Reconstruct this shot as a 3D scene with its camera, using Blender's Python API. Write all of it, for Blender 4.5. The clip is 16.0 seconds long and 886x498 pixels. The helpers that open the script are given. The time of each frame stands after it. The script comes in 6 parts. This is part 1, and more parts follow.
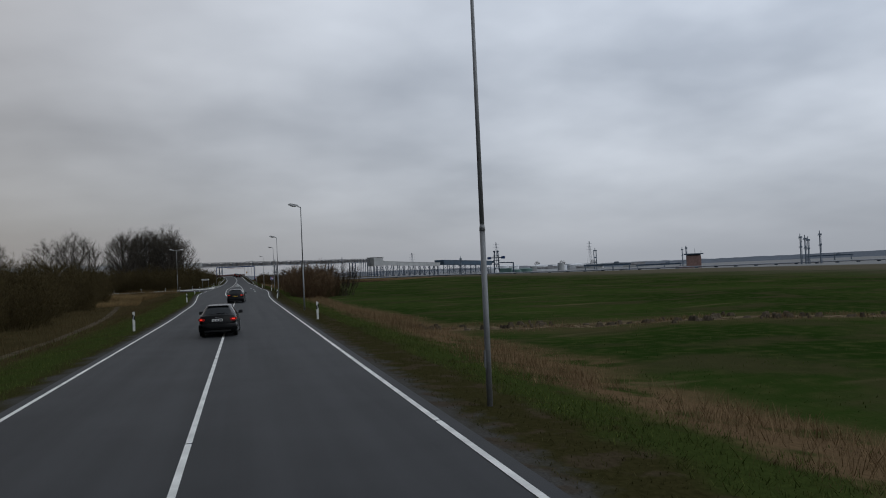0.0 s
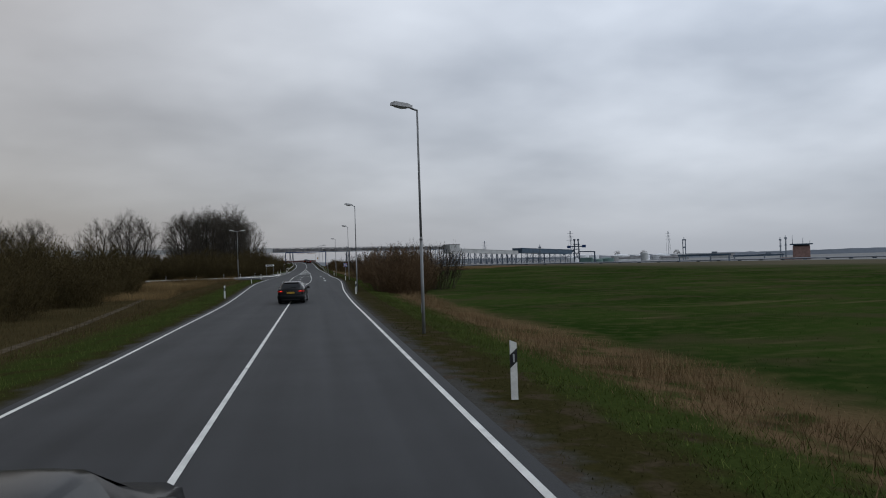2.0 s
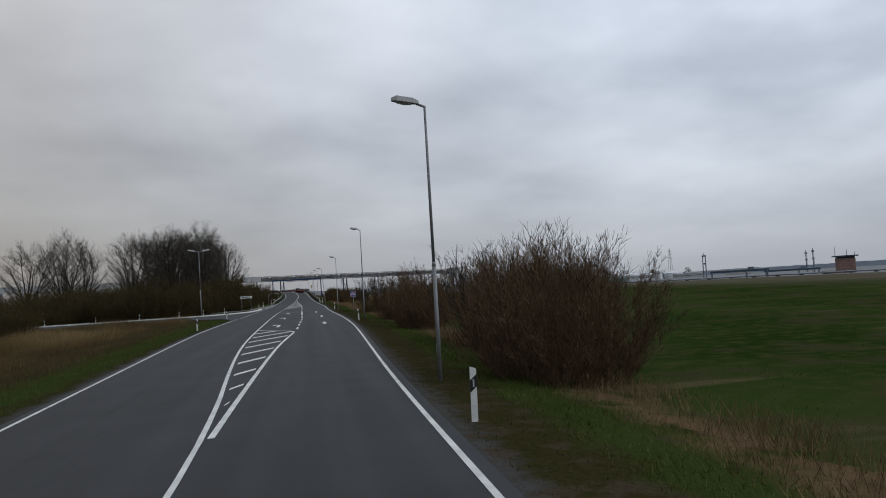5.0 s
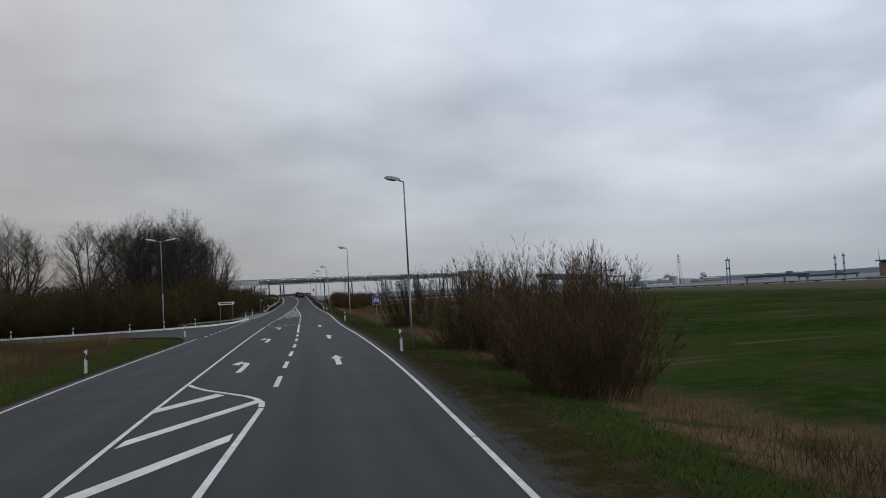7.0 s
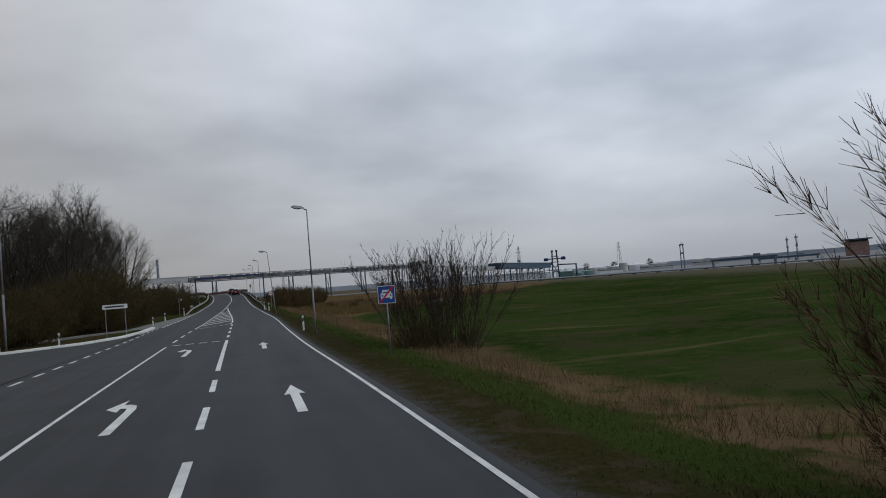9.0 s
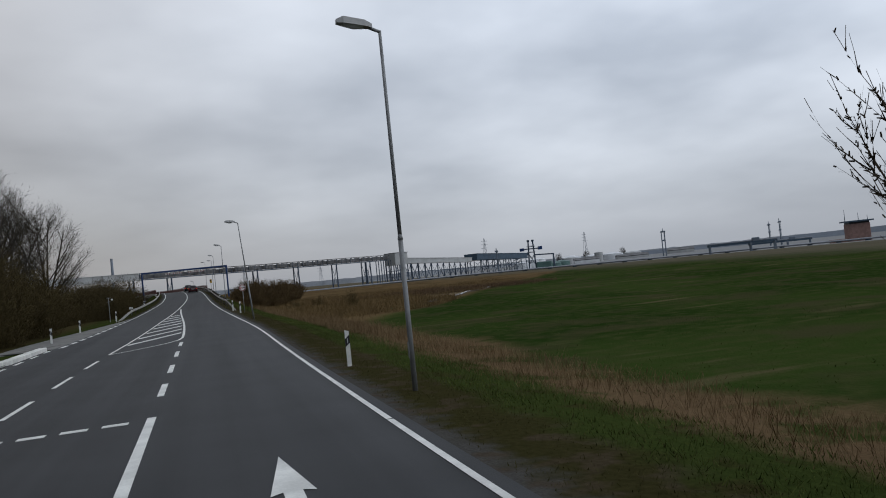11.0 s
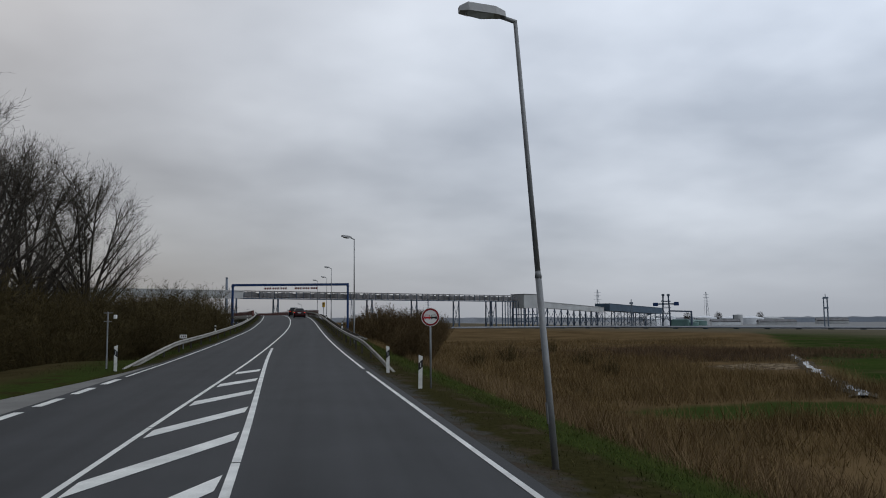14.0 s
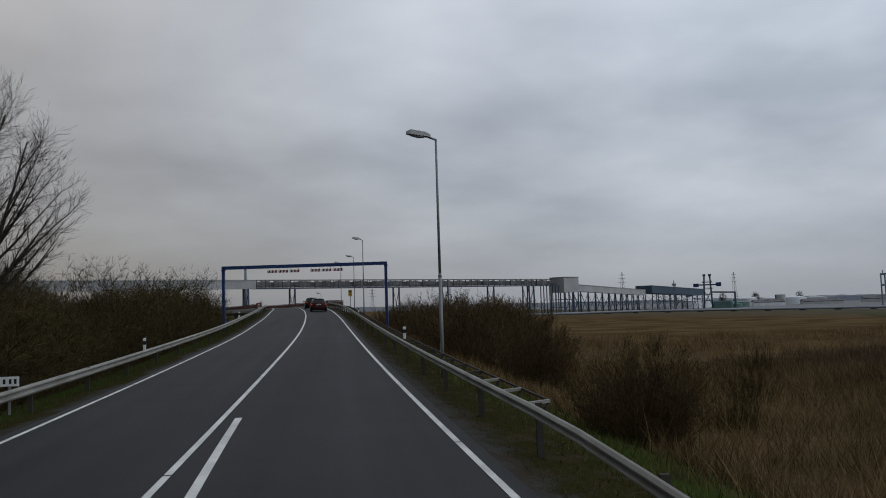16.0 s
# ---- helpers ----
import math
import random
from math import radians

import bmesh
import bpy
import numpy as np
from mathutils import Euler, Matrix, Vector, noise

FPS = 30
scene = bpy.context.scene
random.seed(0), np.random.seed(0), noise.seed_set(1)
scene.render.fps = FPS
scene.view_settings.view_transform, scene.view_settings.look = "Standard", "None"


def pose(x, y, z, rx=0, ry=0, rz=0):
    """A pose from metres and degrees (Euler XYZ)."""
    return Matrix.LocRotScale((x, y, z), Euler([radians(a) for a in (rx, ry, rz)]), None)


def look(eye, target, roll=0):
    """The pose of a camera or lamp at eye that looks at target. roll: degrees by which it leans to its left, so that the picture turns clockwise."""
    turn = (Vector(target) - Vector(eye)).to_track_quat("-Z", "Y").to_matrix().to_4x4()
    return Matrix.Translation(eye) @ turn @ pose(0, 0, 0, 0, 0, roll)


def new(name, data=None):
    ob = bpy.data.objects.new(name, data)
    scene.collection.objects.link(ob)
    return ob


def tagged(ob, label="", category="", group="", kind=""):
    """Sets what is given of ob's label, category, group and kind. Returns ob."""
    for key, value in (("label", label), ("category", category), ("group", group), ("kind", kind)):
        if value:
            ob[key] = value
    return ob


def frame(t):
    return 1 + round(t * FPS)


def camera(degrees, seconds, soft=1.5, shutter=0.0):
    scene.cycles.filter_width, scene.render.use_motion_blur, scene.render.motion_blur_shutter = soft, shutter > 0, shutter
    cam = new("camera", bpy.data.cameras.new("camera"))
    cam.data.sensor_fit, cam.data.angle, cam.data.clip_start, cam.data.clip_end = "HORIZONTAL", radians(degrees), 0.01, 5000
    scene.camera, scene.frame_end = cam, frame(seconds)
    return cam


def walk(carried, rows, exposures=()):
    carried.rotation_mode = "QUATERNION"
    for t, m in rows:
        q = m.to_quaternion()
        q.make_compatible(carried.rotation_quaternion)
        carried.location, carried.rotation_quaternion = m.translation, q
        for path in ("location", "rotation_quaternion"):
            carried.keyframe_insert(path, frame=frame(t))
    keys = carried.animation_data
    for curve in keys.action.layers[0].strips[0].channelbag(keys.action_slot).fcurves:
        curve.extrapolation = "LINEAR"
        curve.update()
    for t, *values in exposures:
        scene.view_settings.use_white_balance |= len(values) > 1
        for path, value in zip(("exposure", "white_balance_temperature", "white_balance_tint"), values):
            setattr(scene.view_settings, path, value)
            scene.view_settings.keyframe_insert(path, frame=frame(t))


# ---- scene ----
cam = camera(60.0, 16.0, soft=1.0)
PATH = [
    (0, (0.856, 0.444, 2.413), (1.364, 2.378, 2.467), -2.5),
    (0.5, (1.111, 8.054, 2.393), (1.519, 10.009, 2.487), -2.0),
    (1, (1.327, 15.822, 2.379), (1.706, 17.785, 2.398), -2.0),
    (1.5, (1.507, 23.693, 2.383), (1.805, 25.67, 2.428), -1.3),
    (2, (1.615, 31.833, 2.329), (1.945, 33.805, 2.36), -1.8),
    (2.5, (1.735, 40.067, 2.342), (2.117, 42.029, 2.386), -4.0),
    (3, (1.777, 47.967, 2.248), (2.193, 49.922, 2.314), -2.8),
    (3.5, (1.761, 55.666, 2.272), (2.125, 57.632, 2.333), -3.7),
    (4, (1.815, 63.462, 2.308), (2.165, 65.43, 2.377), -3.7),
    (6.5, (1.904, 103.266, 2.638), (2.257, 105.231, 2.76), -3.1),
    (7, (2.053, 111.672, 2.578), (2.396, 113.64, 2.687), -3.2),
    (7.5, (2.091, 120.102, 2.522), (2.445, 122.067, 2.635), -3.4),
    (8, (2.108, 128.317, 2.533), (2.563, 130.263, 2.602), -6.1),
    (10.5, (2.107, 167.189, 2.412), (2.667, 169.107, 2.512), -2.7),
    (11, (1.961, 175.186, 2.316), (2.554, 177.095, 2.371), -5.8),
    (11.5, (1.813, 183.01, 2.399), (2.314, 184.945, 2.468), -1.5),
    (12, (1.692, 190.959, 2.412), (2.184, 192.887, 2.611), 1.0),
    (12.5, (1.595, 198.553, 2.408), (2.114, 200.476, 2.585), -1.1),
    (13, (1.505, 206.024, 2.442), (2.037, 207.948, 2.564), -3.4),
    (13.5, (1.413, 213.597, 2.471), (1.917, 215.528, 2.609), -2.1),
    (14, (1.323, 220.976, 2.49), (1.653, 222.94, 2.673), -0.5),
    (14.5, (1.256, 228.376, 2.618), (1.55, 230.347, 2.785), 0.9),
    (15, (1.156, 235.979, 2.711), (1.403, 237.959, 2.85), -0.3),
    (15.5, (1.02, 243.665, 2.858), (1.315, 245.631, 3.078), 1.4),
    (16, (0.864, 251.245, 3.002), (1.148, 253.219, 3.152), -1.8),
]
walk(cam, [(t, look(eye, target, roll)) for t, eye, target, roll in PATH],
     exposures=[(0.0, -0.2), (0.5, -0.02), (8.0, 0.0), (10.5, -0.26), (11.0, 0.0), (12.0, -0.02), (12.5, -0.33), (13.0, -0.36), (13.5, -0.1), (14.0, -0.06), (14.5, 0.0), (16.0, -0.32)])

# ---------- world and light ----------
world = bpy.data.worlds.new("overcast_sky")
scene.world = world
world.use_nodes = True
wt = world.node_tree
wt.nodes.clear()


def wnode(kind, **props):
    n = wt.nodes.new(kind)
    for k, v in props.items():
        setattr(n, k, v)
    return n


def wmath(op, a, b=None, clamp=False):
    n = wnode("ShaderNodeMath", operation=op, use_clamp=clamp)
    for i, v in enumerate((a, b)):
        if v is None:
            continue
        if isinstance(v, (int, float)):
            n.inputs[i].default_value = v
        else:
            wt.links.new(v, n.inputs[i])
    return n.outputs[0]


SUN_EL, SUN_ROT = radians(34), radians(-25)
sky = wnode("ShaderNodeTexSky", sky_type="NISHITA", sun_disc=False, sun_elevation=SUN_EL, sun_rotation=SUN_ROT, dust_density=3.0)
coord = wnode("ShaderNodeTexCoord")
sep = wnode("ShaderNodeSeparateXYZ")
wt.links.new(coord.outputs["Generated"], sep.inputs[0])
up = wmath("MAXIMUM", sep.outputs[2], 0.0)
depth = wmath("ADD", up, 0.24)
comb = wnode("ShaderNodeCombineXYZ")
wt.links.new(wmath("DIVIDE", sep.outputs[0], depth), comb.inputs[0])
wt.links.new(wmath("DIVIDE", sep.outputs[1], depth), comb.inputs[1])
big = wnode("ShaderNodeTexNoise")
big.inputs["Scale"].default_value, big.inputs["Detail"].default_value, big.inputs["Roughness"].default_value = 0.95, 4.0, 0.45
small = wnode("ShaderNodeTexNoise")
small.inputs["Scale"].default_value, small.inputs["Detail"].default_value = 3.2, 4.0
wt.links.new(comb.outputs[0], big.inputs["Vector"])
wt.links.new(comb.outputs[0], small.inputs["Vector"])
cloud = wmath("ADD", wmath("MULTIPLY", big.outputs[0], 0.84), wmath("MULTIPLY", small.outputs[0], 0.16))
ramp = wnode("ShaderNodeValToRGB")
ramp.color_ramp.elements[0].position, ramp.color_ramp.elements[0].color = 0.36, (0.275, 0.308, 0.362, 1)
ramp.color_ramp.elements[1].position, ramp.color_ramp.elements[1].color = 0.64, (0.545, 0.588, 0.655, 1)
wt.links.new(cloud, ramp.inputs[0])
hazy = wnode("ShaderNodeMix", data_type="RGBA")
hazy.inputs[7].default_value = (0.374, 0.402, 0.450, 1)
wt.links.new(ramp.outputs[0], hazy.inputs[6])
wt.links.new(wmath("POWER", wmath("SUBTRACT", 1.0, up, True), 9.0), hazy.inputs[0])
deck = wnode("ShaderNodeVectorMath", operation="SCALE")
wt.links.new(hazy.outputs[2], deck.inputs[0])
east = wmath("MULTIPLY", wmath("MAXIMUM", sep.outputs[0], 0.0), wmath("MULTIPLY", up, 0.8))
lean = wmath("ADD", wmath("ADD", wmath("MULTIPLY", sep.outputs[0], 0.66), 0.84), east)
rise = wmath("MULTIPLY", wmath("MINIMUM", up, 0.32), 1.40)
# the low sky is brightest along the road and duller to both sides
aside = wmath("POWER", wmath("ABSOLUTE", wmath("SUBTRACT", sep.outputs[0], 0.2)), 2.0)
low = wmath("SUBTRACT", 1.0, wmath("MULTIPLY", up, 2.8), True)
dull = wmath("SUBTRACT", 1.0, wmath("MULTIPLY", wmath("MULTIPLY", aside, low), 0.85))
wt.links.new(wmath("MULTIPLY", dull, wmath("MULTIPLY", lean, wmath("ADD", rise, 0.95))), deck.inputs["Scale"])
clear = wnode("ShaderNodeVectorMath", operation="SCALE")
wt.links.new(sky.outputs[0], clear.inputs[0])
clear.inputs["Scale"].default_value = 0.008
total = wnode("ShaderNodeVectorMath", operation="ADD")
wt.links.new(deck.outputs[0], total.inputs[0])
wt.links.new(clear.outputs[0], total.inputs[1])
back = wnode("ShaderNodeBackground")
back.inputs[1].default_value = 1.0
wt.links.new(total.outputs[0], back.inputs[0])
wt.links.new(back.outputs[0], wnode("ShaderNodeOutputWorld").inputs[0])

sun_data = bpy.data.lights.new("sun", "SUN")
sun_data.energy, sun_data.angle, sun_data.color = 0.2, radians(40), (1.0, 0.97, 0.92)
sun = new("sun", sun_data)
sun.matrix_world = look((60, -80, 90), (0, 0, 0))

# ---------- materials ----------


def material(name, base, rough=0.85, vary=0.25, scale=3.0, fine=40.0, bump=0.2, metal=0.0, second=None, spec=0.3, per_object=0.0, coords="Object"):
    """A surface with blotches at one scale, grain at another, and fine relief."""
    m = bpy.data.materials.new(name)
    m.use_nodes = True
    nt = m.node_tree
    b = nt.nodes["Principled BSDF"]
    tc = nt.nodes.new("ShaderNodeTexCoord")
    n1, n2 = nt.nodes.new("ShaderNodeTexNoise"), nt.nodes.new("ShaderNodeTexNoise")
    n1.inputs["Scale"].default_value, n1.inputs["Detail"].default_value = scale, 5
    n2.inputs["Scale"].default_value, n2.inputs["Detail"].default_value = fine, 4
    for n in (n1, n2):
        nt.links.new(tc.outputs[coords], n.inputs["Vector"])
    r = nt.nodes.new("ShaderNodeValToRGB")
    other = second or tuple(c * (1 - vary) for c in base)
    r.color_ramp.elements[0].position, r.color_ramp.elements[0].color = 0.35, (*other, 1)
    r.color_ramp.elements[1].position, r.color_ramp.elements[1].color = 0.65, (*base, 1)
    nt.links.new(n1.outputs[0], r.inputs[0])
    h = nt.nodes.new("ShaderNodeHueSaturation")
    nt.links.new(r.outputs[0], h.inputs["Color"])
    v = nt.nodes.new("ShaderNodeMath")
    v.operation, v.inputs[1].default_value, v.inputs[2].default_value = "MULTIPLY_ADD", vary * 1.6, 1 - vary * 0.8
    nt.links.new(n2.outputs[0], v.inputs[0])
    value = v.outputs[0]
    if per_object:
        info = nt.nodes.new("ShaderNodeObjectInfo")
        w = nt.nodes.new("ShaderNodeMath")
        w.operation, w.inputs[1].default_value, w.inputs[2].default_value = "MULTIPLY_ADD", per_object, 1 - per_object / 2
        nt.links.new(info.outputs["Random"], w.inputs[0])
        p = nt.nodes.new("ShaderNodeMath")
        p.operation = "MULTIPLY"
        nt.links.new(value, p.inputs[0])
        nt.links.new(w.outputs[0], p.inputs[1])
        value = p.outputs[0]
    nt.links.new(value, h.inputs["Value"])
    nt.links.new(h.outputs[0], b.inputs["Base Color"])
    b.inputs["Roughness"].default_value, b.inputs["Metallic"].default_value = rough, metal
    b.inputs["Specular IOR Level"].default_value = spec
    if bump:
        k = nt.nodes.new("ShaderNodeBump")
        k.inputs["Strength"].default_value, k.inputs["Distance"].default_value = bump, 0.01
        nt.links.new(n2.outputs[0], k.inputs["Height"])
        nt.links.new(k.outputs[0], b.inputs["Normal"])
    return m


def blades_material(name, dark, light, rough=0.8):
    """Blades, twigs and leaves: each loose piece has its own shade."""
    m = bpy.data.materials.new(name)
    m.use_nodes = True
    nt = m.node_tree
    b = nt.nodes["Principled BSDF"]
    g = nt.nodes.new("ShaderNodeNewGeometry")
    r = nt.nodes.new("ShaderNodeValToRGB")
    r.color_ramp.elements[0].color, r.color_ramp.elements[1].color = (*dark, 1), (*light, 1)
    nt.links.new(g.outputs["Random Per Island"], r.inputs[0])
    tc, n = nt.nodes.new("ShaderNodeTexCoord"), nt.nodes.new("ShaderNodeTexNoise")
    n.inputs["Scale"].default_value = 0.35
    nt.links.new(tc.outputs["Object"], n.inputs["Vector"])
    h, v = nt.nodes.new("ShaderNodeHueSaturation"), nt.nodes.new("ShaderNodeMath")
    v.operation, v.inputs[1].default_value, v.inputs[2].default_value = "MULTIPLY_ADD", 1.3, 0.35
    nt.links.new(n.outputs[0], v.inputs[0])
    nt.links.new(v.outputs[0], h.inputs["Value"])
    nt.links.new(r.outputs[0], h.inputs["Color"])
    nt.links.new(h.outputs[0], b.inputs["Base Color"])
    b.inputs["Roughness"].default_value, b.inputs["Specular IOR Level"].default_value = rough, 0.03
    return m


def asphalt_material():
    m = bpy.data.materials.new("asphalt")
    m.use_nodes = True
    nt = m.node_tree
    b = nt.nodes["Principled BSDF"]
    tc = nt.nodes.new("ShaderNodeTexCoord")
    stretch = nt.nodes.new("ShaderNodeMapping")
    stretch.inputs["Scale"].default_value = (1.5, 0.03, 1)
    nt.links.new(tc.outputs["Object"], stretch.inputs[0])
    lanes, blot, grain = (nt.nodes.new("ShaderNodeTexNoise") for _ in range(3))
    lanes.inputs["Scale"].default_value, lanes.inputs["Detail"].default_value = 0.9, 3
    blot.inputs["Scale"].default_value, blot.inputs["Detail"].default_value = 0.45, 6
    grain.inputs["Scale"].default_value, grain.inputs["Detail"].default_value = 70, 3
    nt.links.new(stretch.outputs[0], lanes.inputs["Vector"])
    nt.links.new(tc.outputs["Object"], blot.inputs["Vector"])
    nt.links.new(tc.outputs["Object"], grain.inputs["Vector"])
    a1, a2 = nt.nodes.new("ShaderNodeMath"), nt.nodes.new("ShaderNodeMath")
    a1.operation = a2.operation = "ADD"
    nt.links.new(lanes.outputs[0], a1.inputs[0])
    half = nt.nodes.new("ShaderNodeMath")
    half.operation, half.inputs[1].default_value, half.inputs[2].default_value = "MULTIPLY_ADD", 0.55, 0.225
    nt.links.new(blot.outputs[0], half.inputs[0])
    nt.links.new(half.outputs[0], a1.inputs[1])
    gm = nt.nodes.new("ShaderNodeMath")
    gm.operation, gm.inputs[1].default_value = "MULTIPLY", 0.75
    nt.links.new(grain.outputs[0], gm.inputs[0])
    nt.links.new(a1.outputs[0], a2.inputs[0])
    nt.links.new(gm.outputs[0], a2.inputs[1])
    r = nt.nodes.new("ShaderNodeMapRange")
    r.inputs[1].default_value, r.inputs[2].default_value = 0.98, 1.78
    nt.links.new(a2.outputs[0], r.inputs[0])
    c = nt.nodes.new("ShaderNodeValToRGB")
    c.color_ramp.elements[0].color, c.color_ramp.elements[1].color = (0.0125, 0.0134, 0.0144, 1), (0.0465, 0.0480, 0.0510, 1)
    nt.links.new(r.outputs[0], c.inputs[0])
    # asphalt turns darker along the road from y 236 to 262
    place, darker_along = nt.nodes.new("ShaderNodeSeparateXYZ"), nt.nodes.new("ShaderNodeMapRange")
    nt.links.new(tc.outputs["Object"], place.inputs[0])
    nt.links.new(place.outputs[1], darker_along.inputs[0])
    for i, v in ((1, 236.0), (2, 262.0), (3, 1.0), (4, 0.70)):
        darker_along.inputs[i].default_value = v
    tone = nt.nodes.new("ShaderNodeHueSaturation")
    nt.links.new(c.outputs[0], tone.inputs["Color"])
    nt.links.new(darker_along.outputs[0], tone.inputs["Value"])
    nt.links.new(tone.outputs[0], b.inputs["Base Color"])
    b.inputs["Roughness"].default_value, b.inputs["Specular IOR Level"].default_value = 0.74, 0.24
    k = nt.nodes.new("ShaderNodeBump")
    k.inputs["Strength"].default_value, k.inputs["Distance"].default_value = 0.35, 0.006
    nt.links.new(grain.outputs[0], k.inputs["Height"])
    nt.links.new(k.outputs[0], b.inputs["Normal"])
    return m


def ground_material():
    """Bands beside the road by the distance from its edge (u of the UV map; left side negative)."""
    m = bpy.data.materials.new("verge_and_field")
    m.use_nodes = True
    nt = m.node_tree
    b = nt.nodes["Principled BSDF"]
    N, L = nt.nodes.new, nt.links.new

    def mth(op, a, c=None, clamp=False):
        n = N("ShaderNodeMath")
        n.operation, n.use_clamp = op, clamp
        for i, v in enumerate((a, c)):
            if v is None:
                continue
            if isinstance(v, (int, float)):
                n.inputs[i].default_value = v
            else:
                L(v, n.inputs[i])
        return n.outputs[0]

    def mix(f, a, c):
        n = N("ShaderNodeMix")
        n.data_type = "RGBA"
        L(f, n.inputs[0])
        for i, v in ((6, a), (7, c)):
            if isinstance(v, tuple):
                n.inputs[i].default_value = (*v, 1)
            else:
                L(v, n.inputs[i])
        return n.outputs[2]

    def step(v, lo, hi):
        n = N("ShaderNodeMapRange")
        n.interpolation_type = "SMOOTHSTEP"
        n.inputs[1].default_value, n.inputs[2].default_value = lo, hi
        L(v, n.inputs[0])
        return n.outputs[0]

    def noise_of(scale, detail=5, vec=None):
        n = N("ShaderNodeTexNoise")
        n.inputs["Scale"].default_value, n.inputs["Detail"].default_value = scale, detail
        L(vec or tc.outputs["Object"], n.inputs["Vector"])
        return n.outputs[0]

    tc = N("ShaderNodeTexCoord")
    s = N("ShaderNodeSeparateXYZ")
    L(tc.outputs["UV"], s.inputs[0])
    u = s.outputs[0]
    along = s.outputs[1]
    n_big, n_mid, n_fine = noise_of(0.06), noise_of(0.7), noise_of(9.0)
    wob = mth("ADD", u, mth("MULTIPLY", mth("SUBTRACT", n_mid, 0.5), 1.6))
    wide = mth("ADD", u, mth("MULTIPLY", mth("SUBTRACT", n_big, 0.5), 10.0))
    dirt = mix(n_mid, mix(n_fine, (0.030, 0.022, 0.014), (0.078, 0.058, 0.038)), mix(n_fine, (0.036, 0.028, 0.019), (0.082, 0.064, 0.044)))
    grass = mix(n_fine, (0.018, 0.028, 0.007), (0.048, 0.064, 0.017))
    gravel = mix(noise_of(28.0), (0.030, 0.029, 0.027), (0.098, 0.094, 0.086))
    moss = mix(n_fine, (0.018, 0.018, 0.006), (0.050, 0.044, 0.018))
    straw = mix(n_fine, (0.070, 0.045, 0.025), (0.165, 0.112, 0.062))
    flat = N("ShaderNodeMapping")
    flat.inputs["Scale"].default_value = (0.30, 1.5, 1.0)
    L(tc.outputs["Object"], flat.inputs[0])
    streak = noise_of(0.42, 5, flat.outputs[0])
    field = mix(step(n_big, 0.35, 0.65), (0.016, 0.033, 0.007), (0.032, 0.052, 0.012))
    field = mix(step(noise_of(1.3), 0.4, 0.75), field, (0.044, 0.054, 0.017))
    field = mix(mth("MULTIPLY", step(noise_of(0.22, 4), 0.47, 0.66), 0.75), field, (0.050, 0.046, 0.022))
    field = mix(mth("MULTIPLY", step(streak, 0.56, 0.72), step(n_big, 0.42, 0.55)), field, (0.085, 0.074, 0.036))
    place = N("ShaderNodeSeparateXYZ")
    L(tc.outputs["Object"], place.inputs[0])
    px, py = place.outputs[0], place.outputs[1]

    def blob(cx, cy, rx, ry, edge=0.35):
        """A patch with a ragged outline."""
        d = mth("ADD", mth("POWER", mth("ABSOLUTE", mth("DIVIDE", mth("SUBTRACT", px, cx), rx)), 2.0), mth("POWER", mth("ABSOLUTE", mth("DIVIDE", mth("SUBTRACT", py, cy), ry)), 2.0))
        return mth("SUBTRACT", 1.0, step(mth("ADD", d, mth("MULTIPLY", mth("SUBTRACT", n_mid, 0.5), 1.6)), 1.0 - edge, 1.0 + edge))

    # bare earth along a shallow ditch across the meadow
    off = mth("ABSOLUTE", mth("SUBTRACT", py, mth("ADD", mth("MULTIPLY", px, -0.40), 45.3)))
    off = mth("ADD", off, mth("MULTIPLY", mth("SUBTRACT", noise_of(0.45), 0.5), 3.4))
    earth = mth("MULTIPLY", mth("SUBTRACT", 1.0, step(off, 0.5, 1.5)), step(px, 9.0, 11.5))
    bare = mix(step(noise_of(2.4), 0.40, 0.62), (0.060, 0.042, 0.028), (0.260, 0.205, 0.135))
    field = mix(mth("MULTIPLY", earth, step(noise_of(1.1), 0.34, 0.48)), field, bare)
    field = mix(mth("MULTIPLY", mth("SUBTRACT", 1.0, step(mth("SUBTRACT", off, 1.6), 0.5, 3.0)), mth("MULTIPLY", step(px, 9.0, 11.5), 0.45)), field, (0.085, 0.064, 0.034))
    marsh = mix(step(noise_of(0.12), 0.34, 0.66), mix(n_mid, (0.060, 0.042, 0.021), (0.100, 0.068, 0.034)), mix(n_mid, (0.100, 0.068, 0.034), (0.165, 0.110, 0.055)))
    marsh = mix(blob(36, 287, 18, 12), marsh, (0.034, 0.024, 0.016))
    marsh = mix(blob(31, 268, 3.6, 3.2), marsh, bare)
    marsh = mix(blob(17, 246, 5.0, 2.6), marsh, (0.034, 0.050, 0.013))
    # right-hand side
    c = mix(step(mth("ADD", u, mth("MULTIPLY", mth("SUBTRACT", noise_of(2.2), 0.5), 1.2)), 0.1, 0.75), gravel, moss)
    c = mix(mth("MULTIPLY", step(noise_of(1.3), 0.50, 0.62), 0.7), c, dirt)
    c = mix(mth("MULTIPLY", step(wob, 1.5, 2.3), step(noise_of(0.9), 0.30, 0.46)), c, grass)
    c = mix(mth("MULTIPLY", step(wob, 3.3, 4.4), step(noise_of(0.6), 0.34, 0.50)), c, straw)
    c = mix(step(mth("ADD", wide, mth("SUBTRACT", wob, u)), 5.8, 8.2), c, field)
    reach = mth("SUBTRACT", mth("MULTIPLY", mth("SUBTRACT", along, 214.0), 0.62), mth("MULTIPLY", mth("SUBTRACT", wide, u), 0.6))
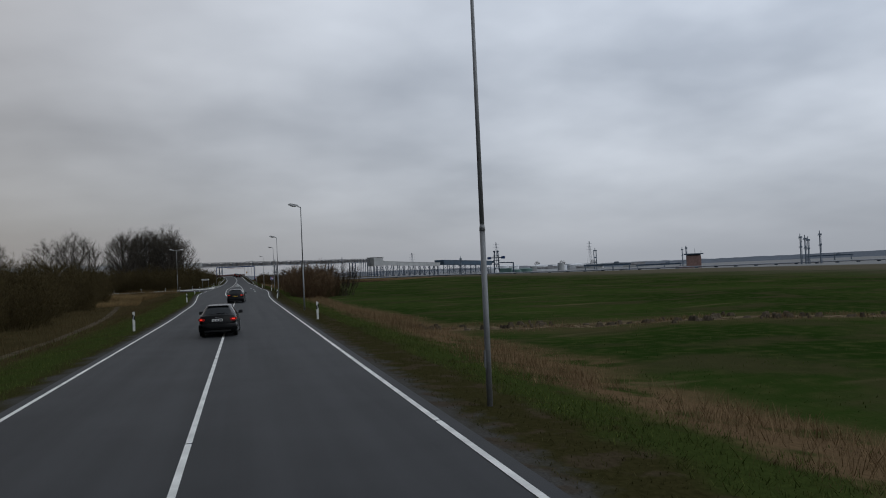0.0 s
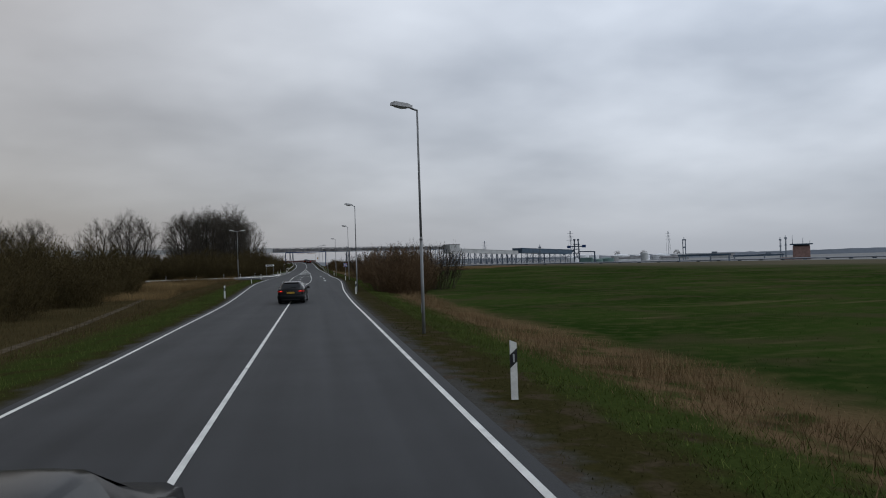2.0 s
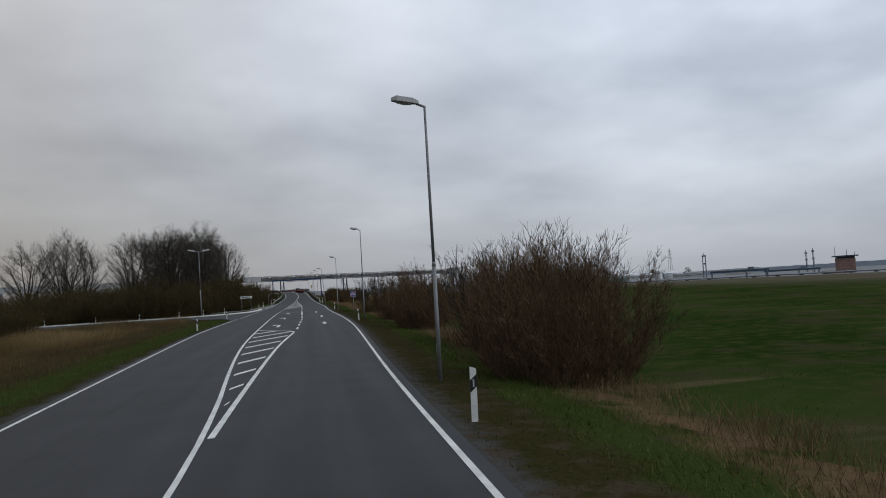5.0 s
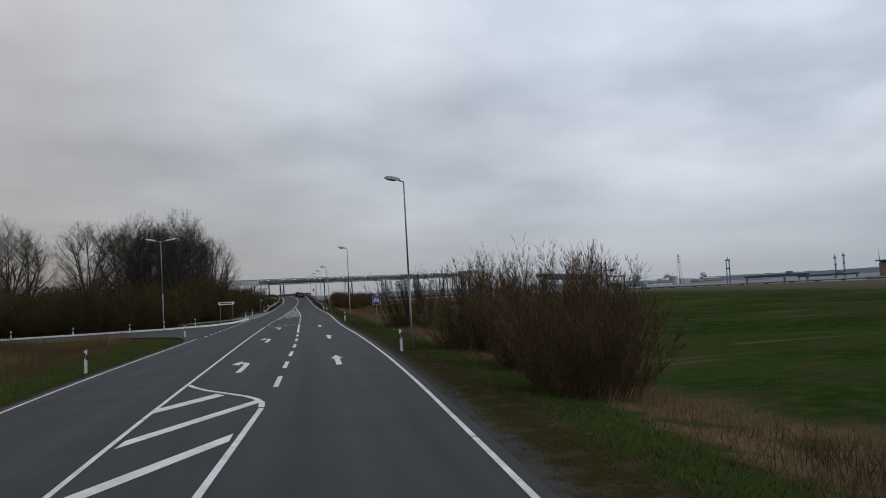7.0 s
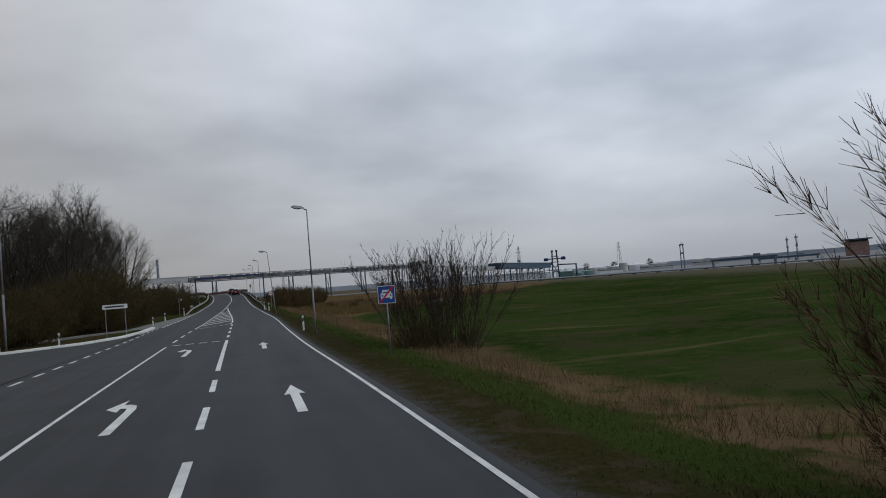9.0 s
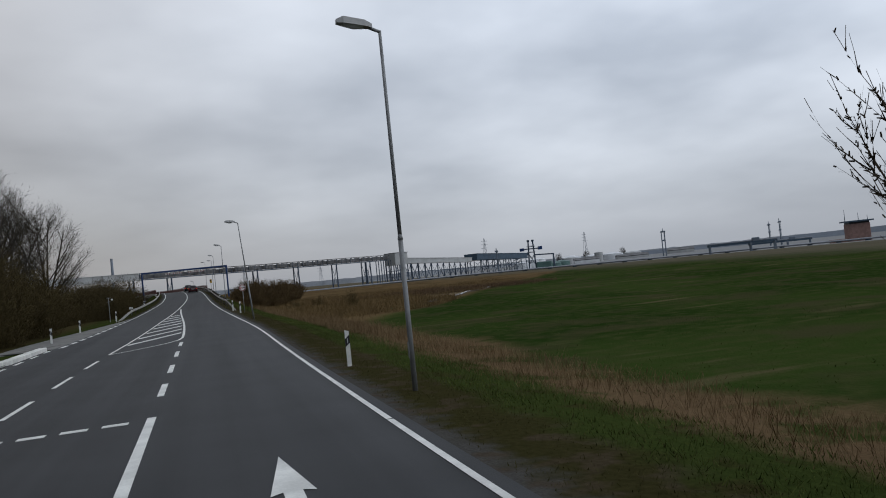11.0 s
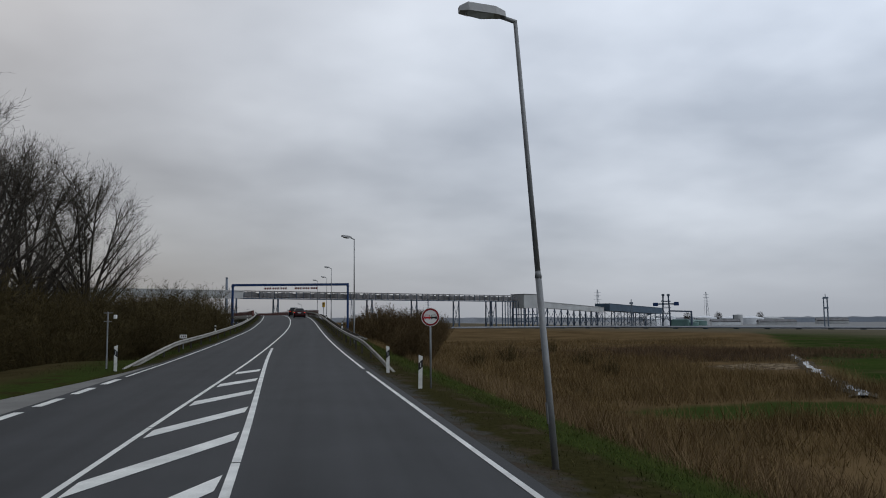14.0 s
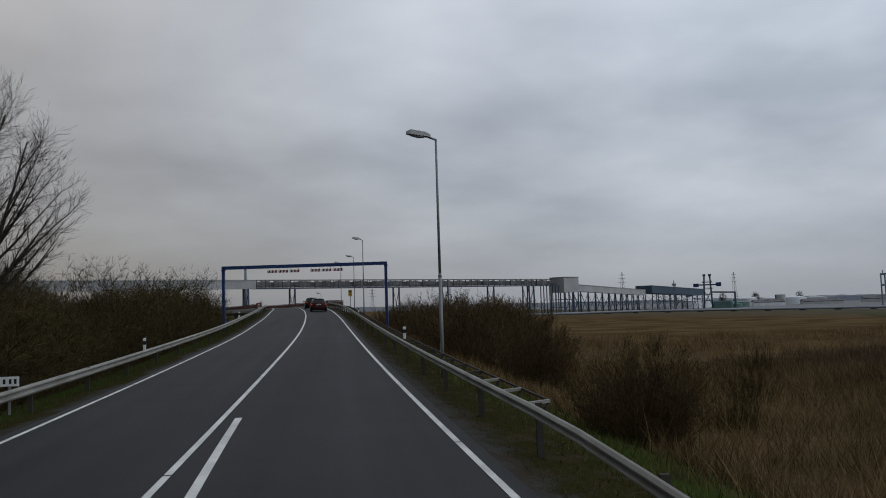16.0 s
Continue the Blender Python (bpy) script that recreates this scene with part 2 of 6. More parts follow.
    c = mix(mth("MULTIPLY", step(u, 2.6, 4.4), step(mth("SUBTRACT", reach, u), -0.5, 3.0)), c, marsh)
    # far field: brown-grey strip, its colour lightened to stand for haze
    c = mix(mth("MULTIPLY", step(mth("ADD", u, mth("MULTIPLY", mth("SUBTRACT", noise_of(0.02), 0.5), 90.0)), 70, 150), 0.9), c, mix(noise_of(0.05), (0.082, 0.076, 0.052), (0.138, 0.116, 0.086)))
    # ground round the works: pale grey of distance haze put into the colour
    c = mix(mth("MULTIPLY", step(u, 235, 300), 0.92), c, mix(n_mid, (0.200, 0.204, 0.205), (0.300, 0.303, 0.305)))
    # left-hand side
    left = mth("MULTIPLY", wob, -1.0)
    d = mix(step(left, 0.1, 0.7), gravel, moss)
    d = mix(mth("MULTIPLY", step(left, 0.5, 1.4), step(noise_of(0.9), 0.32, 0.5)), d, grass)
    d = mix(step(left, 2.4, 4.4), d, mix(n_mid, (0.026, 0.026, 0.010), (0.074, 0.054, 0.027)))
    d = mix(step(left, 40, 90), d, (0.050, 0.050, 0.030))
    c = mix(step(u, -0.2, 0.2), d, c)
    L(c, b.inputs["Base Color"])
    b.inputs["Roughness"].default_value, b.inputs["Specular IOR Level"].default_value = 1.0, 0.0
    k = N("ShaderNodeBump")
    k.inputs["Strength"].default_value, k.inputs["Distance"].default_value = 0.8, 0.06
    L(mth("ADD", n_fine, n_mid), k.inputs["Height"])
    L(k.outputs[0], b.inputs["Normal"])
    return m


ASPHALT = asphalt_material()
GROUND = ground_material()
PAINT = material("road_paint", (0.76, 0.76, 0.72), 0.6, 0.20, 1.5, 30, 0.15, second=(0.56, 0.56, 0.53))
PALE = material("pale_pavement", (0.190, 0.185, 0.172), 0.9, 0.25, 0.8, 25, 0.3)
CONCRETE = material("concrete", (0.42, 0.41, 0.38), 0.9, 0.2, 2.0, 30, 0.3, per_object=0.25)
GALV = material("galvanised_steel", (0.27, 0.28, 0.285), 0.6, 0.2, 2.0, 25, 0.08, metal=0.3, second=(0.20, 0.20, 0.20))
# one near-black tone for rail posts, cross bars, struts and back bar
RAIL_POST = material("dark_rail_post", (0.048, 0.043, 0.036), 0.85, 0.3, 3, 25, 0.1, second=(0.040, 0.034, 0.028))
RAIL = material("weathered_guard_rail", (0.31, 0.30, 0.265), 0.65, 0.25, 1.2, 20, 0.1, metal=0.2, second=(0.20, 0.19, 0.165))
LAMP_HEAD = material("lamp_housing", (0.42, 0.42, 0.42), 0.5, 0.15, 4, 30, 0.05)
LENS = material("lamp_lens", (0.55, 0.56, 0.56), 0.25, 0.1, 3, 20, 0.0, spec=0.5)
WHITE_POST = material("white_plastic", (0.70, 0.70, 0.67), 0.55, 0.18, 5, 30, 0.05)
BLACK_BAND = material("black_plastic", (0.018, 0.018, 0.02), 0.5, 0.2, 6, 30, 0.05)
REFLECTOR = material("reflector", (0.38, 0.39, 0.40), 0.25, 0.05, 6, 60, 0.0, spec=0.6)
BLUE_STEEL = material("blue_painted_steel", (0.018, 0.050, 0.150), 0.5, 0.25, 1.5, 20, 0.05)
GREY_STEEL = material("blue_grey_steel", (0.060, 0.088, 0.128), 0.65, 0.3, 0.6, 8, 0.05)
PANEL = material("conveyor_cladding", (0.175, 0.175, 0.180), 0.75, 0.4, 0.25, 3, 0.05, second=(0.075, 0.074, 0.074))
PALE_PANEL = material("pale_cladding", (0.44, 0.45, 0.45), 0.7, 0.2, 0.2, 3, 0.05)
TEAL_ROOF = material("dark_blue_green_cladding", (0.055, 0.090, 0.130), 0.65, 0.2, 0.3, 4, 0.05)
BRICK = material("red_brick", (0.285, 0.180, 0.155), 0.9, 0.25, 0.8, 12, 0.1)
GREEN_TANK = material("green_tank_paint", (0.10, 0.175, 0.16), 0.6, 0.2, 0.3, 5, 0.05)
WHITE_TANK = material("white_tank_paint", (0.70, 0.72, 0.74), 0.6, 0.15, 0.3, 5, 0.05)
PIPE = material("pipe_lagging", (0.27, 0.285, 0.31), 0.7, 0.2, 0.3, 5, 0.05, metal=0.3)
# far steelwork, with pale blue haze put into its base colour
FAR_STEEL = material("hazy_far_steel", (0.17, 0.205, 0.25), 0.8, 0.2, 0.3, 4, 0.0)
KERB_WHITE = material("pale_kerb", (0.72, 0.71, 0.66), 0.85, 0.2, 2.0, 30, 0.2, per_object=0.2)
# haze painted in: dike, woods, pylons and chimney paled to blue-grey
HAZE_GREY = material("haze_blue_grey", (0.185, 0.212, 0.250), 0.95, 0.15, 0.02, 0.3, 0.0)
HAZED_WOOD = material("hazed_far_wood", (0.225, 0.240, 0.260), 1.0, 0.3, 0.03, 0.4, 0.0)
RUST_RED = material("red_brown_paint", (0.13, 0.040, 0.032), 0.7, 0.3, 0.8, 10, 0.1)
SIGN_RED = material("sign_red", (0.50, 0.018, 0.022), 0.45, 0.1, 3, 20, 0.0)
DULL_RED = material("faded_warning_red", (0.24, 0.022, 0.024), 0.6, 0.2, 3, 20, 0.0)
SIGN_WHITE = material("sign_white", (0.72, 0.72, 0.70), 0.45, 0.1, 3, 20, 0.0)
SIGN_BLUE = material("sign_blue", (0.012, 0.075, 0.30), 0.45, 0.1, 3, 20, 0.0)
SIGN_BLACK = material("sign_black", (0.015, 0.015, 0.015), 0.5, 0.1, 3, 20, 0.0)
SOIL = material("bare_soil", (0.120, 0.098, 0.070), 1.0, 0.4, 1.5, 20, 0.4, spec=0.0, second=(0.050, 0.042, 0.030))
BARK = material("bark", (0.050, 0.042, 0.034), 0.95, 0.35, 3, 20, 0.5, second=(0.026, 0.023, 0.019))
TWIG_DARK = blades_material("dark_twigs", (0.034, 0.027, 0.012), (0.096, 0.074, 0.034))
TWIG_TREE = blades_material("tree_twigs", (0.034, 0.030, 0.024), (0.084, 0.073, 0.058))
TWIG_BROWN = blades_material("brown_twigs", (0.064, 0.042, 0.025), (0.176, 0.116, 0.068))
TWIG_BUD = blades_material("budding_twigs", (0.030, 0.024, 0.018), (0.090, 0.072, 0.052))
TWIG_BANK = blades_material("embankment_twigs", (0.046, 0.032, 0.016), (0.132, 0.092, 0.046))
REED = blades_material("dry_reed", (0.110, 0.072, 0.037), (0.238, 0.166, 0.092))
MARSH = blades_material("marsh_reed", (0.094, 0.064, 0.029), (0.212, 0.146, 0.068))
GRASS = blades_material("verge_grass", (0.038, 0.054, 0.012), (0.105, 0.124, 0.034))
BANK = blades_material("bank_grass", (0.044, 0.033, 0.015), (0.112, 0.080, 0.038))
MOSS = blades_material("mossy_verge", (0.028, 0.028, 0.009), (0.078, 0.069, 0.028))
MEADOW = blades_material("meadow_grass", (0.036, 0.054, 0.013), (0.080, 0.094, 0.028))
WATER = material("ditch_water", (0.02, 0.025, 0.025), 0.06, 0.1, 1.0, 8, 0.02, spec=0.5)

# ---------- mesh helpers ----------


class Form:
    """Gathers corners and faces of one mesh."""

    def __init__(self):
        self.v, self.f = [], []

    def add(self, verts, faces):
        n = len(self.v)
        self.v += [tuple(p) for p in verts]
        self.f += [tuple(i + n for i in q) for q in faces]
        return self

    def box(self, c, s, m=None, cut=0.0):
        """A box with centre c and size s; cut: chamfer of the upright edges and the top."""
        x, y, z = (k / 2 for k in s)
        if cut:
            k = min(cut, 0.45 * min(s))
            ring = [(-x + k, -y), (x - k, -y), (x, -y + k), (x, y - k), (x - k, y), (-x + k, y), (-x, y - k), (-x, -y + k)]
            low = [(a, b, -z) for a, b in ring]
            mid = [(a, b, z - k) for a, b in ring]
            top = [(a * (x - k) / x, b * (y - k) / y, z) for a, b in ring]
            v = low + mid + top
            f = [tuple(range(7, -1, -1)), tuple(range(16, 24))]
            for base in (0, 8):
                f += [(base + i, base + (i + 1) % 8, base + 8 + (i + 1) % 8, base + 8 + i) for i in range(8)]
        else:
            v = [(a, b, d) for d in (-z, z) for a, b in ((-x, -y), (x, -y), (x, y), (-x, y))]
            f = [(3, 2, 1, 0), (4, 5, 6, 7), (0, 1, 5, 4), (1, 2, 6, 5), (2, 3, 7, 6), (3, 0, 4, 7)]
        v = [Vector(p) + Vector(c) if m is None else m @ (Vector(p) + Vector(c)) for p in v]
        return self.add(v, f)

    def tube(self, a, b, r0, r1=None, n=8, caps=True):
        a, b, r1 = Vector(a), Vector(b), r0 if r1 is None else r1
        w = (b - a).normalized()
        u = w.orthogonal().normalized()
        t = w.cross(u)
        ring = [u * math.cos(2 * math.pi * i / n) + t * math.sin(2 * math.pi * i / n) for i in range(n)]
        f = [(i, (i + 1) % n, n + (i + 1) % n, n + i) for i in range(n)]
        if caps:
            f += [tuple(range(n - 1, -1, -1)), tuple(range(n, 2 * n))]
        return self.add([a + k * r0 for k in ring] + [b + k * r1 for k in ring], f)

    def beam(self, a, b, w, h=None):
        """A bar of width w (level) and height h from a to b."""
        a, b, h = Vector(a), Vector(b), h or w
        d = (b - a).normalized()
        side = d.cross(Vector((0, 0, 1)))
        side = Vector((1, 0, 0)) if side.length < 1e-3 else side.normalized()
        top = side.cross(d)
        q = [side * (w / 2 * i) + top * (h / 2 * j) for i, j in ((-1, -1), (1, -1), (1, 1), (-1, 1))]
        return self.add([a + k for k in q] + [b + k for k in q], [(3, 2, 1, 0), (4, 5, 6, 7), (0, 1, 5, 4), (1, 2, 6, 5), (2, 3, 7, 6), (3, 0, 4, 7)])

    def sweep(self, ring, path, closed=True, caps=True):
        """Profile points (across, up) carried along path points."""
        rows, n = [], len(ring)
        for i, p in enumerate(path):
            d = (Vector(path[min(i + 1, len(path) - 1)]) - Vector(path[max(i - 1, 0)])).normalized()
            side = d.cross(Vector((0, 0, 1))).normalized()
            rows += [Vector(p) + side * a + Vector((0, 0, c)) for a, c in ring]
        k = n if closed else n - 1
        f = [(r * n + i, (r + 1) * n + i, (r + 1) * n + (i + 1) % n, r * n + (i + 1) % n) for r in range(len(path) - 1) for i in range(k)]
        if caps and closed:
            f += [tuple(range(n)), tuple(range(len(rows) - 1, len(rows) - n - 1, -1))]
        return self.add(rows, f)

    def mesh(self, name, mat, smooth=False):
        d = bpy.data.meshes.new(name)
        d.from_pydata(self.v, [], self.f)
        d.materials.append(mat)
        if smooth:
            d.polygons.foreach_set("use_smooth", [True] * len(d.polygons))
        d.update()
        return d


def part(name, form, mat, parent=None, label="", smooth=False):
    ob = new(name, form if isinstance(form, bpy.types.Mesh) else form.mesh(name, mat, smooth))
    if parent:
        ob.parent = parent
    if label:
        ob["label"] = label
    return ob


def base_of(name, m, label, category, group="", kind=""):
    e = new(name)
    e.empty_display_size = 0.2
    e.matrix_basis = m
    return tagged(e, label, category, group, kind)


# ---------- the road's line ----------


BRIM = 0.28  # asphalt beyond the edge lines


def curve(ys, xs):
    def f(y):
        y = np.asarray(y, float)
        return sum(np.interp(y + k, ys, xs) for k in (-6, -3, 0, 3, 6)) / 5
    return f


edge_right = curve([-400, 55, 66, 80, 100, 118, 130, 137, 148, 165, 180, 190, 205, 218, 224, 230, 238, 247, 256, 266, 283, 298, 314, 322, 340, 362, 400, 440, 480, 540],
                   [3.80, 3.80, 3.81, 3.79, 4.03, 4.55, 4.88, 5.02, 5.08, 4.95, 4.62, 4.57, 4.55, 4.56, 4.42, 4.12, 3.8, 3.38, 3.05, 2.72, 2.2, 1.83, 1.44, 1.2, 0.5, -0.6, -4.0, -11.0, -22.0, -48.0])
edge_left = curve([-400, 52, 64, 76, 86, 100, 124, 141, 171, 200, 212, 220, 227, 238, 249, 256, 266, 275, 286, 297, 320, 334, 362, 400, 440, 480, 540],
                  [-3.52, -3.52, -3.75, -3.85, -4.12, -4.75, -5.85, -6.45, -6.6, -6.6, -6.45, -6.15, -5.87, -5.48, -5.2, -5.0, -5.0, -4.87, -4.72, -4.6, -5.2, -5.9, -7.5, -11.0, -18.0, -29.0, -55.0])
middle = curve([-400, 93, 100, 115, 125, 137, 165, 190, 208, 213, 219, 226, 232, 238, 245, 250, 262, 271, 292, 306, 322, 340, 362, 400, 440, 480, 540],
               [0, 0, -0.55, -1.46, -1.8, -2.02, -2.42, -2.6, -2.62, -2.45, -2.28, -2.12, -2.02, -1.91, -1.78, -1.6, -1.46, -1.38, -1.15, -1.25, -1.65, -2.45, -3.9, -7.4, -14.4, -25.4, -51.4])
island_a = curve([80, 93, 104, 115, 122, 128, 131, 140], [0.0, 0.0, 0.06, 0.18, 0.34, 0.66, 0.80, 0.98])
turn_line = curve([130, 137, 150, 161, 178, 191, 215], [0.85, 0.88, 0.99, 1.03, 0.82, 0.70, 0.50])
island_b = curve([212, 219, 224, 231, 235, 238, 243, 249, 255, 262, 268, 280], [0.55, 0.50, 0.40, 0.25, 0.11, -0.02, -0.22, -0.48, -0.72, -0.97, -1.12, -1.3])
road_z = curve([-400, 203, 213, 221, 228, 236, 244, 251, 262, 270, 280, 300, 318, 338, 362, 390, 420, 520, 600, 800],
               [0, 0, 0.06, 0.13, 0.22, 0.34, 0.48, 0.60, 0.78, 0.93, 1.18, 1.78, 2.38, 2.95, 3.42, 3.7, 3.8, 3.8, 2.0, 0.0])


def surface(left, right, y0, y1, lift, step=2.0, cols=2, skirt=0.0):
    """A sheet over the road between two lines."""
    n = max(2, int((y1 - y0) / step) + 1)
    ys = np.linspace(y0, y1, n)
    a, b, z = left(ys), right(ys), road_z(ys) + lift
    v = [(a[i] + (b[i] - a[i]) * j / (cols - 1), ys[i], z[i]) for i in range(n) for j in range(cols)]
    f = [(i * cols + j, i * cols + j + 1, (i + 1) * cols + j + 1, (i + 1) * cols + j) for i in range(n - 1) for j in range(cols - 1)]
    if skirt:
        for j in (0, cols - 1):
            o = len(v)
            v += [(v[i * cols + j][0], ys[i], z[i] - skirt) for i in range(n)]
            f += [(i * cols + j, (i + 1) * cols + j, o + i + 1, o + i)[:: 1 if j == 0 else -1] for i in range(n - 1)]
    return Form().add(v, f)


def line_form(c, y0, y1, w, lift=0.008):
    return surface(lambda y: c(y) - w / 2, lambda y: c(y) + w / 2, y0, y1, lift, 2.0)


def smooth01(a, b, v):
    t = np.clip((np.asarray(v, float) - a) / (b - a), 0, 1)
    return t * t * (3 - 2 * t)


def ground_z(x, y):
    """The height of the ground beside the road."""
    x, y = np.asarray(x, float), np.asarray(y, float)
    r, l = x - edge_right(y) - BRIM, edge_left(y) - BRIM - x
    o = np.maximum(np.maximum(r, l), 0)
    deck = smooth01(378, 392, y)
    base = road_z(y) - 0.05
    side = 1 - smooth01(140, 165, y) * (1 - smooth01(235, 262, y))
    terr_r = -0.75 - 3.7 * smooth01(10, 420, o) + 0.12 * np.sin(x * 0.31) * np.sin(y * 0.23) * smooth01(3, 8, o)
    terr_l = -0.55 * side - 0.10 - 0.5 * smooth01(60, 300, o)
    terr = np.where(r > l, terr_r, terr_l)
    z = base + (terr - base) * smooth01(0.8, 7.5, o) - 0.04 * smooth01(0, 0.6, o)
    z = np.where(r > l, z, np.where((y > 165) & (y < 262), base + (terr - base) * smooth01(4, 14, o) - 0.03, z))
    return z + (np.minimum(terr, -0.6) - z) * deck


def build_ground():
    rows = np.concatenate([[-2500, -900, -400, -200, -120], np.arange(-60, 420, 2.0), np.arange(420, 800, 12), [900, 1100, 1500, 2200, 3200, 4200]])
    outs = np.array([0, 0.4, 0.9, 1.4, 2.0, 2.8, 3.6, 4.6, 5.8, 7.2, 9, 11, 13.5, 17, 22, 30, 42, 60, 85, 120, 170, 240, 330, 480, 750, 1200, 2000, 3600])
    v, uv, n = [], [], 2 * len(outs)
    for y in rows:
        a, b = float(edge_left(y)) - BRIM, float(edge_right(y)) + BRIM
        xs = np.concatenate([a - outs[::-1], b + outs])
        zs = ground_z(xs, np.full(n, y))
        v += [(x, y, z) for x, z in zip(xs, zs)]
        uv += [(u, y) for u in np.concatenate([-outs[::-1] - 0.001, outs + 0.001])]
    f = [(i * n + j, i * n + j + 1, (i + 1) * n + j + 1, (i + 1) * n + j) for i in range(len(rows) - 1) for j in range(n - 1)]
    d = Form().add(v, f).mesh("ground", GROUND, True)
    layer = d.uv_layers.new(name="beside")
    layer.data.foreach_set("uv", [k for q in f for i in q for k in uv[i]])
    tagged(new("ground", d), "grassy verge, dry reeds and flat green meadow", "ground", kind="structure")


build_ground()
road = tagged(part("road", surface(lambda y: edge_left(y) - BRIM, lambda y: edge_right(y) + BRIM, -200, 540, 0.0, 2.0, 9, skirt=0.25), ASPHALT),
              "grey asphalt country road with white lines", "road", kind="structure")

# ---------- side road, lay-by, kerb ----------


def shifted(f, d):
    return lambda y: f(y) + d


def side_road():
    near = [(-7.0, 168), (-7.6, 173), (-9.0, 177.5), (-12.0, 181.5), (-17.0, 183.6), (-30.0, 184.2), (-70.0, 184.5), (-140.0, 186)]
    far = [(-6.9, 222), (-7.05, 215), (-7.6, 209), (-9.6, 203.7), (-14.0, 199.6), (-30.0, 197.2), (-70.0, 197.6), (-140.0, 199)]
    v, f, k = [], [], 6
    for (a, b), (c, d) in zip(near, far):
        for j in range(k):
            t = j / (k - 1)
            x, y = a + (c - a) * t, b + (d - b) * t
            v.append((x, y, max(float(road_z(y)), 0) - 0.006))
    f = [(i * k + j, i * k + j + 1, (i + 1) * k + j + 1, (i + 1) * k + j)[::-1] for i in range(len(near) - 1) for j in range(k - 1)]
    tagged(part("road_side", Form().add(v, f), ASPHALT), "asphalt side road joining at the junction", "road", kind="structure")
    # raised concrete kerb along its far side
    pts = [Vector((x, y, float(road_z(y)))) for x, y in far]
    kerb = tagged(new("kerb"), "pale concrete kerb along the side road", "kerb", kind="structure")
    stone = Form().box((0, 0, 0.05), (1.0, 0.42, 0.22), cut=0.03).mesh("kerb_stone", KERB_WHITE)
    for p, q in zip(pts[:-1], pts[1:]):
        d = q - p
        n = int(d.length / 1.02)
        for i in range(n):
            c = p + d * ((i + 0.5) / n)
            s = part("kerb_stone", stone, None, kerb)
            s.matrix_basis = Matrix.Translation(c) @ Matrix.Rotation(math.atan2(d.y, d.x), 4, "Z") @ Matrix.Diagonal((d.length / n * 0.99, 1, 1, 1))
    # pale footway behind the kerb
    path = [(x, y, float(road_z(y)) + 0.03) for x, y in ((-7.1, 225.5), (-9.0, 222.8), (-12.5, 220.0), (-16.5, 214.5))]
    tagged(part("pavement", Form().sweep([(-0.7, 0), (0.7, 0.0), (0.7, -0.2), (-0.7, -0.2)], path), PALE), "pale worn pavement beside the kerb", "pavement", kind="structure")


side_road()
tagged(part("lay_by", surface(lambda y: edge_left(y) - 0.28 - 3.2 * (1 - smooth01(224, 258, y)), shifted(edge_left, -0.28), 222, 258, -0.004, 2, 4), PALE),
       "pale worn paved strip beside the edge line", "pavement", kind="structure")

# ---------- road markings ----------
marks = tagged(new("road_markings"), "white painted lines, arrows and hatching on the asphalt", "road marking", kind="structure")


def long_line(name, c, y0, y1, w):
    """A painted line in the lengths in which it was laid."""
    for a in np.arange(y0, y1 - 1.0, 12.5):
        mark(name, line_form(c, a, min(a + 12.44, y1), w))


def mark(name, form):
    return part(name, form, PAINT, marks)


long_line("edge_line", edge_right, -200, 250.6, 0.105)
long_line("edge_line", edge_right, 251.2, 520, 0.105)
long_line("edge_line", edge_left, -200, 172, 0.10)
long_line("edge_line", edge_left, 249.6, 520, 0.10)
long_line("centre_line", middle, -200, 93, 0.095)
long_line("centre_line", middle, 93, 190, 0.11)
long_line("centre_line", middle, 212.5, 520, 0.11)
long_line("island_line", island_a, 93.4, 131.6, 0.13)
long_line("island_line", island_b, 221, 267.4, 0.14)
for a in np.arange(222.25, 249, 2.75):
    mark("dash", line_form(edge_left, a, a + 1.7, 0.24))
for a in np.arange(174.5, 222, 3.2):
    mark("dash", line_form(lambda y: -6.35 + 0 * y, a, a + 1.6, 0.16))
for a in (194.3, 200.3, 206.2):
    mark("dash", line_form(middle, a, a + 3.2, 0.13))
for a in (135.3, 141.5, 147.6, 153.7, 159.8, 165.9):
    mark("dash", line_form(turn_line, a, a + 3.1, 0.16))
mark("turn_lane_line", line_form(turn_line, 172, 191.5, 0.17))
for a in (194.8, 200.6, 206.8, 212.7):
    mark("dash", line_form(turn_line, a, a + 2.7, 0.16))
for k in range(4):
    mark("give_way_dash", Form().box((-2.08 + 0.715 * k, 191.02 + 0.04 * k, 0.006), (0.47, 0.26, 0.008), Matrix.Identity(4)))


def bow(points, w):
    """A bent line through flat points."""
    p = [Vector((x, y, float(road_z(y)) + 0.010)) for x, y in points]
    return Form().sweep([(-w / 2, 0), (w / 2, 0)], p, closed=False)


mark("island_end", bow([(0.73, 131.0), (0.69, 131.9), (0.47, 132.75), (0.15, 133.5), (-0.48, 134.55), (-1.18, 135.7), (-1.68, 136.8), (-1.98, 137.7)], 0.15))
mark("island_end", bow([(-2.45, 212.4), (-1.7, 213.3), (-0.8, 214.6), (-0.1, 215.9), (0.32, 217.3), (0.46, 219.0), (0.44, 221.2)], 0.13))


def stripe(left, right, y, rise, w):
    a, b = float(left(y)) + 0.16, float(right(y + rise)) - 0.16
    q = [(a, y), (b, y + rise), (b, y + rise + w), (a, y + w)]
    return Form().add([(x, k, float(road_z(k)) + 0.009) for x, k in q], [(0, 1, 2, 3)])


